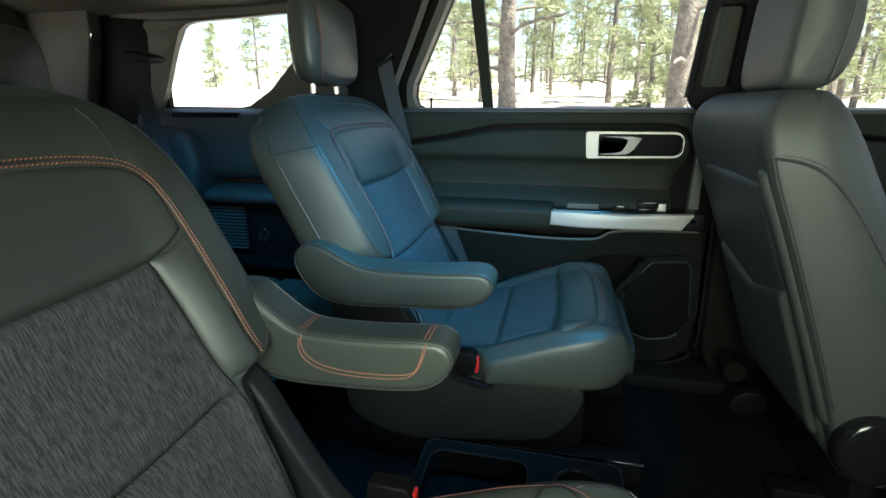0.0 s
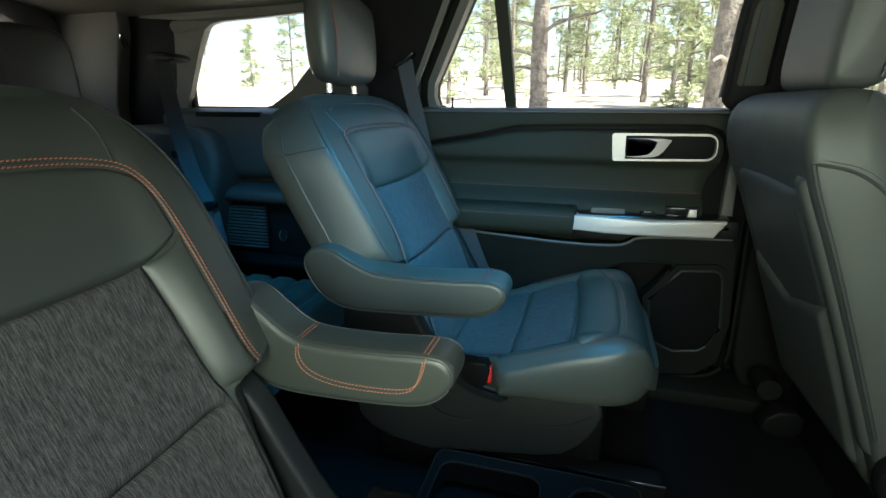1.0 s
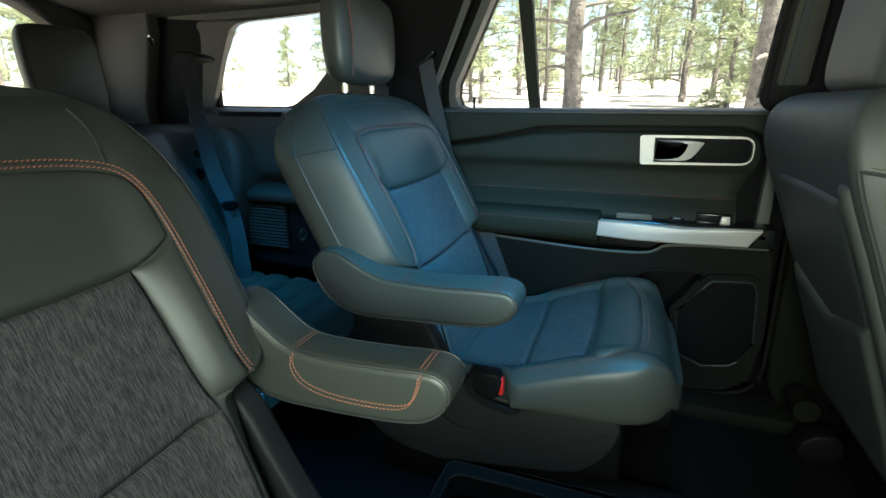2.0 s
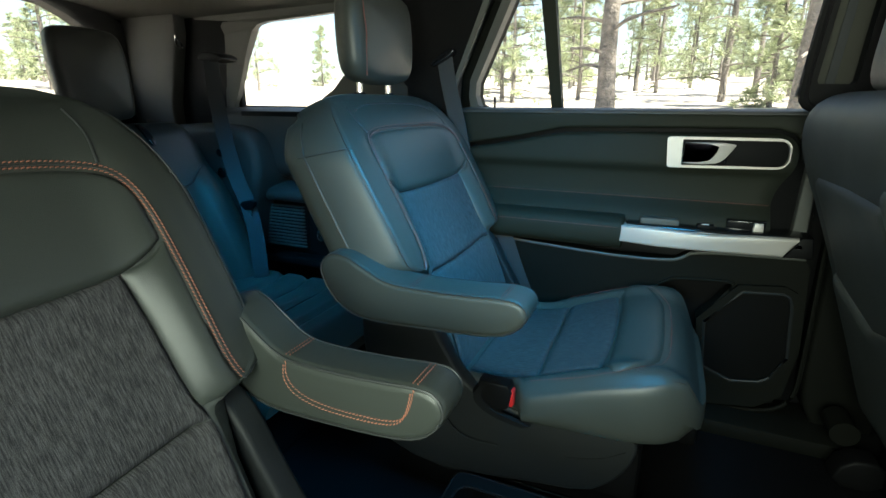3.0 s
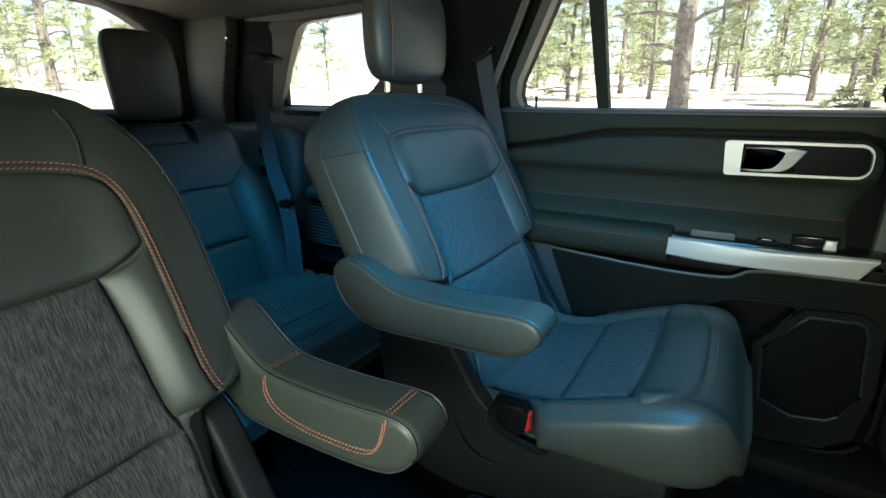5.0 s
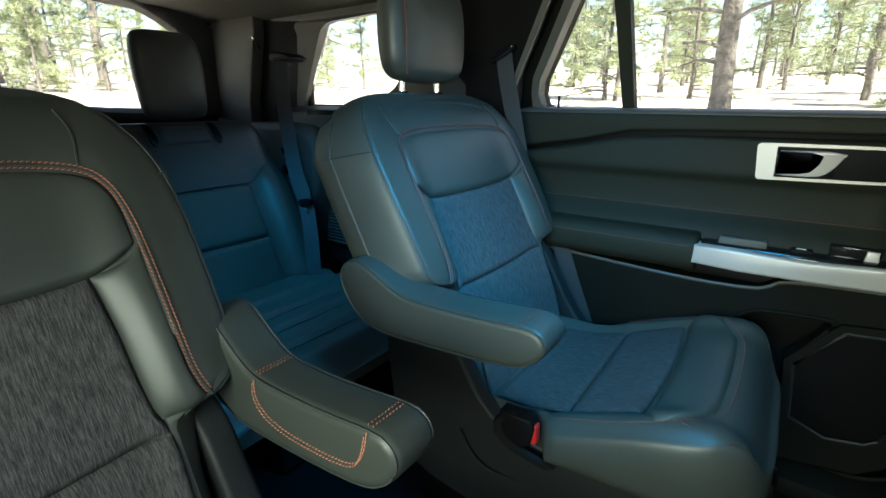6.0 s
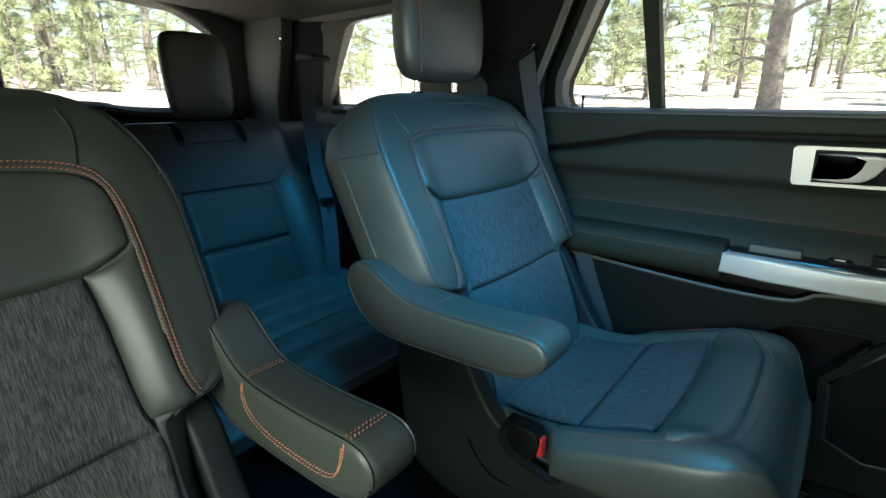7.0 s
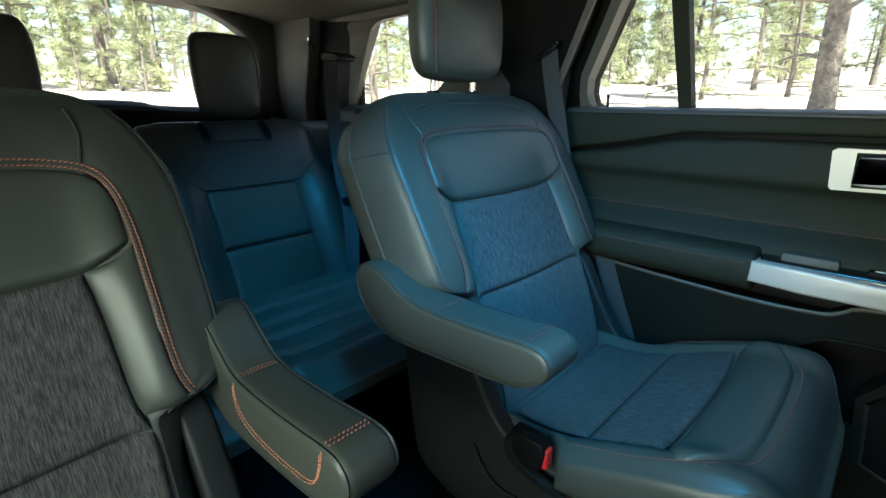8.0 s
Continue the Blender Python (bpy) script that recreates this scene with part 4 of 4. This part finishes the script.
line3 = soften([(-1.31, 0.655, 1.338), (-1.27, 0.62, 1.20), (-1.175, 0.57, 0.98), (-1.110, 0.552, 0.90), (-1.070, 0.53, 0.80), (-1.050, 0.513, 0.70), (-1.04, 0.51, 0.62)], 2, False)
mesh_part("webbing", *strap(line3, 0.047, (0.85, 0.5, 0)), WEBBING, belt3)
mesh_part("belt_guide", *puffy(soften([(-1.37, 1.345), (-1.35, 1.366), (-1.28, 1.356), (-1.255, 1.340), (-1.28, 1.330), (-1.35, 1.332)], 2), 0.650, 0.725, 0.006, lambda a, b, c: (a, c, b), 3), DARK, belt3)
mesh_part("latch_plate", *puffy(soften([(-1.140, 0.875), (-1.080, 0.885), (-1.075, 0.915), (-1.135, 0.905)], 1), 0.538, 0.556, 0.004, lambda a, b, c: (a, c, b), 3), DARK, belt3, "black latch plate")
mesh_part("latch_tongue", *box(-1.115, -1.090, 0.542, 0.546, 0.845, 0.880, 0.0015), CHROME, belt3)
coat = thing("coat_hook", (-1.50, 0.73, 1.42), "small chrome hook on the rear pillar", "hook")
mesh_part("hook", *tube([(-1.525, 0.720, 1.385), (-1.523, 0.708, 1.41), (-1.515, 0.703, 1.425), (-1.507, 0.708, 1.41), (-1.505, 0.720, 1.385)], 0.003, 6), CHROME, coat)

# ---- third row ----
F3 = sleek([(0.50, -1.05), (0.62, -1.085), (0.75, -1.14), (0.966, -1.245), (1.08, -1.31), (1.125, -1.34), (1.140, -1.372)])


def third_point(q, z, lift=0.0):
    d = 0.030 * smooth01((abs(q) - 0.15) / 0.06) * (1 - smooth01((z - 0.93) / 0.10)) - 0.02 * smooth01((abs(q) - 0.22) / 0.05) + lift
    return (curve(F3, z) + d * 0.88, q, z + d * 0.42)


def third_row_seat(yc, label):
    seat = thing("third_row_seat", (-1.05, yc, 0.50), label, "car seat", "third-row seats")

    def add(name, vf, mat, parent=seat, lab="", **more):
        return mesh_part(name, [(p[0], p[1] + yc, p[2]) for p in vf[0]], vf[1], mat, parent, lab, **more)

    rings = []
    for z in list(np.linspace(0.52, 1.10, 20)) + [1.115, 1.128, 1.136]:
        w = 0.262 if z < 1.06 else 0.262 * math.sqrt(1 - (0.34 * (z - 1.06) / 0.08) ** 2)
        t = 0.11 - 0.04 * smooth01((z - 1.08) / 0.06)
        front = [third_point(q, z, -0.005 if abs(q + 0.006) < 0.146 and z < 0.955 else 0) for q in np.linspace(-w, w, 27)]
        a = front[-1]
        side = soften([a, (a[0] - 0.01, w + 0.012, a[2]), (a[0] - t * 0.7, w + 0.016, z - 0.02), (a[0] - t, w - 0.02, z - 0.03)], 2, False)[1:]
        rings.append(front + [tuple(p) for p in side] + [(p[0], -p[1], p[2]) for p in reversed([tuple(p) for p in side])])
    last = np.array(rings[-1])
    c = last.mean(0)
    rings.append([tuple(c + (p - c) * (0.8, 0.97, 1) + (0, 0, 0.006)) for p in last])
    rings.append([tuple(c + (p - c) * (0.4, 0.9, 1) + (0, 0, 0.008)) for p in last])
    back = add("backrest", loft(rings), LEATHER, sharp=60)
    low = lambda z0, z1: (lambda a, b: (-0.006 + (a - 0.5) * 0.288, z0 + (z1 - z0) * b))
    add("back_panel", pillow(low(0.801, 0.957), third_point, 0.006), LEATHER, back)
    add("back_panel", pillow(low(0.56, 0.797), third_point, 0.006), LEATHER, back)
    line = [third_point(q, 0.961 + 0.047 * smooth01((abs(q) - 0.14) / 0.085), 0.0) for q in np.linspace(-0.23, 0.23, 30)]
    add("seam", tube(line, 0.003), PIPING, back)
    for s in (1, -1):
        add("seam", tube([third_point(s * 0.142 - 0.006, z, 0.001) for z in np.linspace(0.58, 0.95, 12)], 0.0025), PIPING, back)
    add("flap", pillow(lambda a, b: ((a - 0.5) * 0.15, 1.083 + 0.05 * b), third_point, 0.008, 12, 10, 0.004), LEATHER_B, back)
    for s in (1, -1):
        add("strap_loop", puffy(soften([(s * 0.086, 1.082), (s * 0.106, 1.082), (s * 0.106, 1.142), (s * 0.086, 1.142)], 1), -0.006, 0.014, 0.005, lambda a, b, c: (curve(F3, min(b, 1.14)) + c, a, b), 3), GLOSSY, back)
    out = soften([(-0.085, 1.150), (0.085, 1.150), (0.103, 1.18), (0.110, 1.32), (0.100, 1.385), (0.07, 1.402), (-0.07, 1.402), (-0.100, 1.385), (-0.110, 1.32), (-0.103, 1.18)], 2)
    add("headrest", puffy(out, -1.475, -1.385, 0.030, lambda a, b, c: (c - 0.10 * (b - 1.2), a * (0.78 + 0.20 * smooth01((c + 1.475) / 0.08)) + 0.027, b), 5, 0.008, 0.12), LEATHER)
    add("strap_end", strap([(-1.395, 0.165, 1.115), (-1.402, 0.172, 1.150), (-1.43, 0.20, 1.130)], 0.028, (0.2, 1, 0), 0.003), PILLAR, back, "pale webbing strap end")
    # cushion with cross seams
    rows = []
    for x in np.linspace(-1.12, -0.605, 90):
        edge = smooth01((x + 0.68) / 0.075)
        z = 0.672 - 0.06 * edge * edge
        dip = 0.011 * sum(math.exp(-((x - s) / 0.013) ** 2) for s in (-1.0, -0.905, -0.82, -0.725))
        rows.append([(x, q, z - dip + 0.012 * smooth01((abs(q) - 0.19) / 0.05) - 0.03 * smooth01((abs(q) - 0.245) / 0.025)) for q in np.linspace(-0.27, 0.27, 25)])
    low_rows = [[(p[0], p[1], 0.585) for p in r] for r in rows]
    v, f = loft(rows, False)
    n, m = len(v), 25
    v = v + [p for r in low_rows for p in r]
    f = f + [tuple(n + k for k in reversed(q)) for q in f]
    for i in range(89):
        f += [(i * m, (i + 1) * m, n + (i + 1) * m, n + i * m), (i * m + 24, (i + 1) * m + 24, n + (i + 1) * m + 24, n + i * m + 24)]
    for j in range(24):
        f += [(89 * m + j, 89 * m + j + 1, n + 89 * m + j + 1, n + 89 * m + j), (j, j + 1, n + j + 1, n + j)]
    cush = add("cushion", (v, f), LEATHER, sharp=60)
    for s in (-0.905, -0.82, -0.725):
        add("seam", tube([(s, q, 0.6625) for q in np.linspace(-0.2, 0.2, 8)], 0.002), PIPING, cush)
    add("base", box(-1.10, -0.70, -0.22, 0.22, 0.36, 0.59, 0.02), DARK)
    return seat


third_row_seat(0.31, "dark leather third-row seat with ribbed cushion and headrest raised")
third_row_seat(-0.255, "dark leather third-row seat beside the raised one")

# ---- front seat, seen from behind ----
REAR = sleek([(0.50, 0.575), (0.64, 0.525), (0.68, 0.512), (0.96, 0.408), (1.10, 0.348), (1.165, 0.338), (1.205, 0.348), (1.222, 0.375)])
FRONT = sleek([(0.50, 0.80), (0.70, 0.71), (0.95, 0.60), (1.10, 0.515), (1.18, 0.475), (1.205, 0.462), (1.222, 0.440)])
driver = thing("front_seat", (0.70, 0.45, 0.36), "dark leather front seat with a map pocket behind", "car seat")
rings = []
for z in list(np.linspace(0.52, 1.17, 24)) + [1.19, 1.205, 1.215, 1.2215]:
    xr, xf = curve(REAR, z), curve(FRONT, z)
    w = 0.268 if z < 1.10 else 0.268 * math.sqrt(max(0, 1 - (0.62 * (z - 1.10) / 0.122) ** 2.4))
    half = [(xr + 0.004, 0.0), (xr, w - 0.075), (xr - 0.006, w - 0.03), (xr - 0.004, w - 0.010), (xr + 0.006, w), (xr + 0.05, w + 0.010), ((xr + xf) / 2, w + 0.014), (xf - 0.15 * (xf - xr), w - 0.004), (xf, w - 0.04), (xf - 0.15 * (xf - xr), w - 0.10), (xf - 0.25 * (xf - xr), 0.0)]
    h = [tuple(p) for p in soften(half, 2, False)]
    rings.append([(x, 0.45 - q, z) for x, q in h] + [(x, 0.45 + q, z) for x, q in reversed(h[1:-1])])
last = np.array(rings[-1])
c = last.mean(0)
rings.append([tuple(c + (p - c) * (0.6, 0.8, 1) + (0, 0, 0.005)) for p in last])
fback = mesh_part("backrest", *loft(rings), LEATHER_B, driver, sharp=60)


def rear_point(q, z, lift=0.0):
    return (curve(REAR, z) - 0.004 - lift, 0.45 - q, z - lift * 0.4)


mesh_part("rear_panel", *pillow(lambda a, b: ((a - 0.5) * 2 * (0.215 - 0.03 * b), 0.53 + 0.53 * b), rear_point, 0.006, 20, 24, 0.008), LEATHER_B, fback)
mesh_part("map_pocket", *pillow(lambda a, b: ((a - 0.5) * 2 * 0.195, 0.56 + (0.865 - 0.05 * (1 - abs(2 * a - 1)) - 0.56) * b), lambda q, z, l: rear_point(q, z, l + 0.006), 0.010, 24, 18, 0.004), LEATHER_B, fback)
mesh_part("edge_flap", *pillow(lambda a, b: (0.212 + 0.040 * a - 0.012 * b, 0.62 + 0.47 * b), lambda q, z, l: rear_point(q, z, l + 0.004), 0.006, 8, 30, 0.004), LEATHER_B, fback)


def side_point(x, z, out=0.0):
    share = (x - curve(REAR, z)) / (curve(FRONT, z) - curve(REAR, z))
    return (x, 0.45 - curve([(0, 0.262), (0.1, 0.271), (0.3, 0.2795), (0.5, 0.281), (0.8, 0.268), (1, 0.23)], share) - out, z)


side = [side_point(x, z) for x, z in soften([(0.352, 1.115), (0.40, 1.108), (0.45, 1.07), (0.51, 0.99), (0.58, 0.88), (0.64, 0.78)], 3, False)]
mesh_part("seam", *tube(side, 0.003), PIPING, fback)
v, f = stitches([side_point(p[0] + 0.006, p[2] + 0.006, 0.0015) for p in side], [(0, -1, 0)] * len(side))
mesh_part("stitching", v, f, GREY_THREAD, fback, "grey thread", fix=False, smooth=False)
edge = [(curve(REAR, z) + 0.001, 0.1865 + 0.10 * smooth01((z - 1.12) / 0.1) * smooth01((z - 1.12) / 0.1), z) for z in np.linspace(0.66, 1.115, 30)]
mesh_part("piping", *tube(edge, 0.0035), PIPING, fback)
head_out = soften([(0.390, 1.236), (0.394, 1.33), (0.405, 1.45), (0.43, 1.485), (0.47, 1.48), (0.502, 1.40), (0.508, 1.33), (0.500, 1.268), (0.475, 1.230), (0.42, 1.222)], 2)
head = mesh_part("headrest", *puffy(head_out, 0.320, 0.585, 0.034, lambda a, b, c: (a, c, b), 6, 0.012, 0.14), LEATHER_B, driver)
mesh_part("seam", *tube([(0.455 + 0.02 * math.sin((z - 1.22) * 9), 0.3075, z) for z in np.linspace(1.245, 1.45, 12)], 0.0018), PIPING, head)
for s in (1, -1):
    mesh_part("post", *tube([(0.44, 0.45 + s * 0.065, 1.15), (0.45, 0.45 + s * 0.065, 1.26)], 0.007, 10), CHROME, head)
mesh_part("cushion", *box(0.55, 1.10, 0.19, 0.71, 0.50, 0.66, 0.05), LEATHER_B, driver)
mesh_part("base", *box(0.60, 1.05, 0.22, 0.68, 0.36, 0.51, 0.02), DARK, driver)
cover = mesh_part("recliner_cover", *puffy([(0.585 + 0.058 * math.cos(a), 0.598 + 0.072 * math.sin(a)) for a in np.linspace(0, 2 * math.pi, 28, endpoint=False)], 0.150, 0.20, 0.018, lambda a, b, c: (a, c, b), 5), GLOSSY, driver)
mesh_part("recliner_lever", *puffy(soften([(0.60, 0.655), (0.645, 0.655), (0.66, 0.62), (0.64, 0.50), (0.61, 0.50), (0.605, 0.60)], 2), 0.125, 0.152, 0.008, lambda a, b, c: (a, c, b), 4), DARK, cover)
mesh_part("lever_marks", *box(0.618, 0.626, 0.1235, 0.1255, 0.555, 0.568, 0.0008), WHITE, cover)
mesh_part("rear_foot", *puffy(soften([(0.50, 0.37), (0.60, 0.37), (0.60, 0.45), (0.52, 0.44)], 1), 0.60, 0.66, 0.008, lambda a, b, c: (a, c, b), 3), DARK, driver)
mesh_part("hinge_tube", *tube([(0.53, 0.66, 0.47), (0.53, 0.735, 0.47)], 0.030, 14), GRAINED, driver)
mesh_part("rail", *box(0.50, 1.1, 0.28, 0.33, 0.36, 0.40, 0.008), DARK, driver)

# ---- low console between the seats ----
console = thing("floor_console", (-0.03, 0.0, 0.36), "black low console with a bin and cup holder", "console")


def rounded(x0, x1, y0, y1, r):
    """A rectangle with round corners."""
    mids = ((x1 - r, y1 - r, 0), (x0 + r, y1 - r, 1), (x0 + r, y0 + r, 2), (x1 - r, y0 + r, 3))
    return [(x + r * math.cos(math.pi / 2 * (k + i / 5)), y + r * math.sin(math.pi / 2 * (k + i / 5))) for x, y, k in mids for i in range(6)]


HOLE_A = rounded(-0.232, -0.020, -0.165, 0.165, 0.03)
HOLE_B = [(0.085 + 0.055 * math.cos(a), 0.105 + 0.060 * math.sin(a)) for a in np.linspace(0, 2 * math.pi, 28, endpoint=False)]
HOLE_C = [(0.085 + 0.055 * math.cos(a), -0.075 + 0.060 * math.sin(a)) for a in np.linspace(0, 2 * math.pi, 28, endpoint=False)]
mesh_part("console_top", *sheet(rounded(-0.25, 0.17, -0.20, 0.20, 0.02), [HOLE_A, HOLE_B, HOLE_C], 0.0, 0.05, lambda x, y, d: (x, y, 0.462 - d)), DARK, console, smooth=False)
mesh_part("bin_rim", *tube([(x, y, 0.463) for x, y in HOLE_A + HOLE_A[:1]], 0.003, 6), GLOSSY, console)
mesh_part("top_edge", *tube([(x, y, 0.460) for x, y in rounded(-0.25, 0.17, -0.20, 0.20, 0.02) + [(0.17, 0.18)]], 0.003, 6), GLOSSY, console)
for hole in (HOLE_B, HOLE_C):
    mesh_part("cup_rim", *tube([(x, y, 0.463) for x, y in hole + hole[:1]], 0.005, 6), GLOSSY, console)
mesh_part("console_body", *box(-0.25, 0.17, -0.198, 0.198, 0.36, 0.395, 0.01), DARK, console)
for y0, y1 in ((-0.20, -0.185), (0.185, 0.20)):
    mesh_part("console_side", *box(-0.245, 0.165, y0, y1, 0.38, 0.413, 0.004), DARK, console)


# ---- ground and forest ----
def ground_z(x, y):
    r = math.hypot(x, y)
    return 0.062 * max(0.0, r - 7) * (1 - 0.35 * smooth01((r - 40) / 60)) + 0.25 * noise.noise(Vector((x * 0.08, y * 0.08, 0))) * smooth01((r - 5) / 6)


rad = [0.0, 2, 4, 6, 8, 10, 12, 15, 18, 22, 27, 33, 40, 50, 65, 85, 110, 150, 220, 400]
rings = [[(r * math.cos(2 * math.pi * k / 96), r * math.sin(2 * math.pi * k / 96), ground_z(r * math.cos(2 * math.pi * k / 96), r * math.sin(2 * math.pi * k / 96))) for k in range(96)] for r in rad[1:]]
verts, faces = loft(rings, True, False)
verts.append((0, 0, 0))
faces += [(len(verts) - 1, k, (k + 1) % 96) for k in range(96)]
set_piece("ground", verts, faces, EARTH, "pale sunlit forest floor with scattered shade", "ground")


def pine(seed, height, radius, low):
    """A pine at the origin: trunk, limbs and tufts of needles from the height low upwards."""
    rnd = random.Random(seed)
    tree = thing("pine_tree", (0, 0, 0), "tall pine with rough bark and thin needle crown", "tree", "pines round the car")
    lean = (rnd.uniform(-0.02, 0.02), rnd.uniform(-0.02, 0.02))
    n = 14
    pts = [(lean[0] * height * i / n + rnd.uniform(-0.03, 0.03), lean[1] * height * i / n + rnd.uniform(-0.03, 0.03), height * i / n - 0.3) for i in range(n + 1)]
    radii = [radius * (1.25 if i == 0 else 1 - 0.9 * (i / n)) + 0.01 for i in range(n + 1)]
    mesh_part("trunk", *tube(pts, radii, 12), BARK, tree)
    lv, lf, nv, nf = [], [], [], []

    def tuft(p, size):
        for _ in range(26):
            d = Vector((rnd.gauss(0, 1), rnd.gauss(0, 1), rnd.gauss(0.25, 0.8))).normalized()
            s = d.cross(Vector((rnd.gauss(0, 1), rnd.gauss(0, 1), rnd.gauss(0, 1)))).normalized() * size * 0.042
            tip = p + d * size * rnd.uniform(0.6, 1.0)
            b = len(nv)
            nv.extend([p - s, p + s, tip])
            nf.append((b, b + 1, b + 2))

    z = low
    while z < height * 0.98:
        k = z / height
        a = rnd.uniform(0, 2 * math.pi)
        length = (0.28 * height * (1.02 - k) ** 0.7 * rnd.uniform(0.5, 1.0)) * 0.62 + 0.25
        i = min(n - 1, int(k * n))
        base = Vector(pts[i]).lerp(Vector(pts[i + 1]), k * n - i)
        rise = rnd.uniform(-0.15, 0.3)
        limb = [base + Vector((math.cos(a + 0.25 * j * rnd.uniform(-0.5, 0.5)) * length * j / 4, math.sin(a) * length * j / 4, length * (rise * j / 4 + 0.05 * math.sin(j)))) for j in range(5)]
        v, f = tube(limb, [0.02 + radius * 0.16 * (1 - j / 4.5) for j in range(5)], 5)
        o = len(lv)
        lv.extend(v)
        lf.extend(tuple(o + q for q in g) for g in f)
        if z > low + 0.6 or rnd.random() < 0.6:
            for j in (2, 3, 4):
                for _ in range(3):
                    tuft(limb[j] + Vector((rnd.gauss(0, 0.16), rnd.gauss(0, 0.16), rnd.gauss(0.05, 0.12))) * length, rnd.uniform(0.22, 0.46))
        z += rnd.uniform(0.16, 0.5) * height / 12
    tagged(mesh_part("limbs", lv, lf, BARK, tree, fix=False), kind="stuff")
    tagged(mesh_part("crown", nv, nf, NEEDLES, tree, fix=False, smooth=False), kind="stuff")
    return tree


KINDS = [pine(3, 15, 0.27, 1.8), pine(5, 12, 0.13, 1.1), pine(8, 9, 0.09, 0.7), pine(11, 6, 0.08, 0.3)]
used = set()


def plant(kind, bearing, dist, turn, size=1.0):
    """bearing: degrees from straight out of the left door, towards the car's front."""
    x, y = dist * math.sin(radians(bearing)), dist * math.cos(radians(bearing))
    m = pose(x, y, ground_z(x, y) - 0.05, 0, 0, turn)
    if kind not in used:
        used.add(kind)
        KINDS[kind].matrix_basis = m
        return
    copy_thing(KINDS[kind], m @ Matrix.Diagonal((size, size, size, 1)))


# the trees nearest the side windows, then the wood
plant(0, -6.5, 14.5, 0)
plant(0, 12.6, 12.0, 120)
plant(1, 5.2, 21, 40)
plant(1, 8.0, 25, 200)
plant(2, 11.0, 26, 10)
plant(1, -3.4, 31, 77)
plant(2, -1.4, 29, 150)
plant(2, 2.0, 33, 300)
plant(2, -9.5, 22, 33)
plant(1, -12.6, 27, 210)
plant(3, 9.6, 18, 0)
rnd = random.Random(21)
for i in range(120):
    b = rnd.uniform(-118, 62)
    d = rnd.uniform(17, 75) if b > -40 else rnd.uniform(16, 60)
    if d < 26 and -14 < b < 16:
        d += 22
    kind, turn = rnd.choice((1, 1, 2, 2, 3, 3)), rnd.uniform(0, 360)
    if -53 < b < -27 and i % 2:
        continue  # a clearing behind the rear side window
    plant(kind, b, d, turn)
for i in range(30):
    plant(rnd.choice((0, 1, 2, 3)), rnd.uniform(-118, -53), rnd.uniform(30, 60), rnd.uniform(0, 360))
for i in range(110):
    plant(rnd.choice((1, 2, 2, 3)), rnd.choice((rnd.uniform(-118, -50), rnd.uniform(-30, 40))), rnd.uniform(55, 110), rnd.uniform(0, 360), rnd.uniform(0.9, 1.3))
for i in range(24):
    plant(rnd.choice((0, 1, 2)), rnd.uniform(62, 242), rnd.uniform(14, 50), rnd.uniform(0, 360))
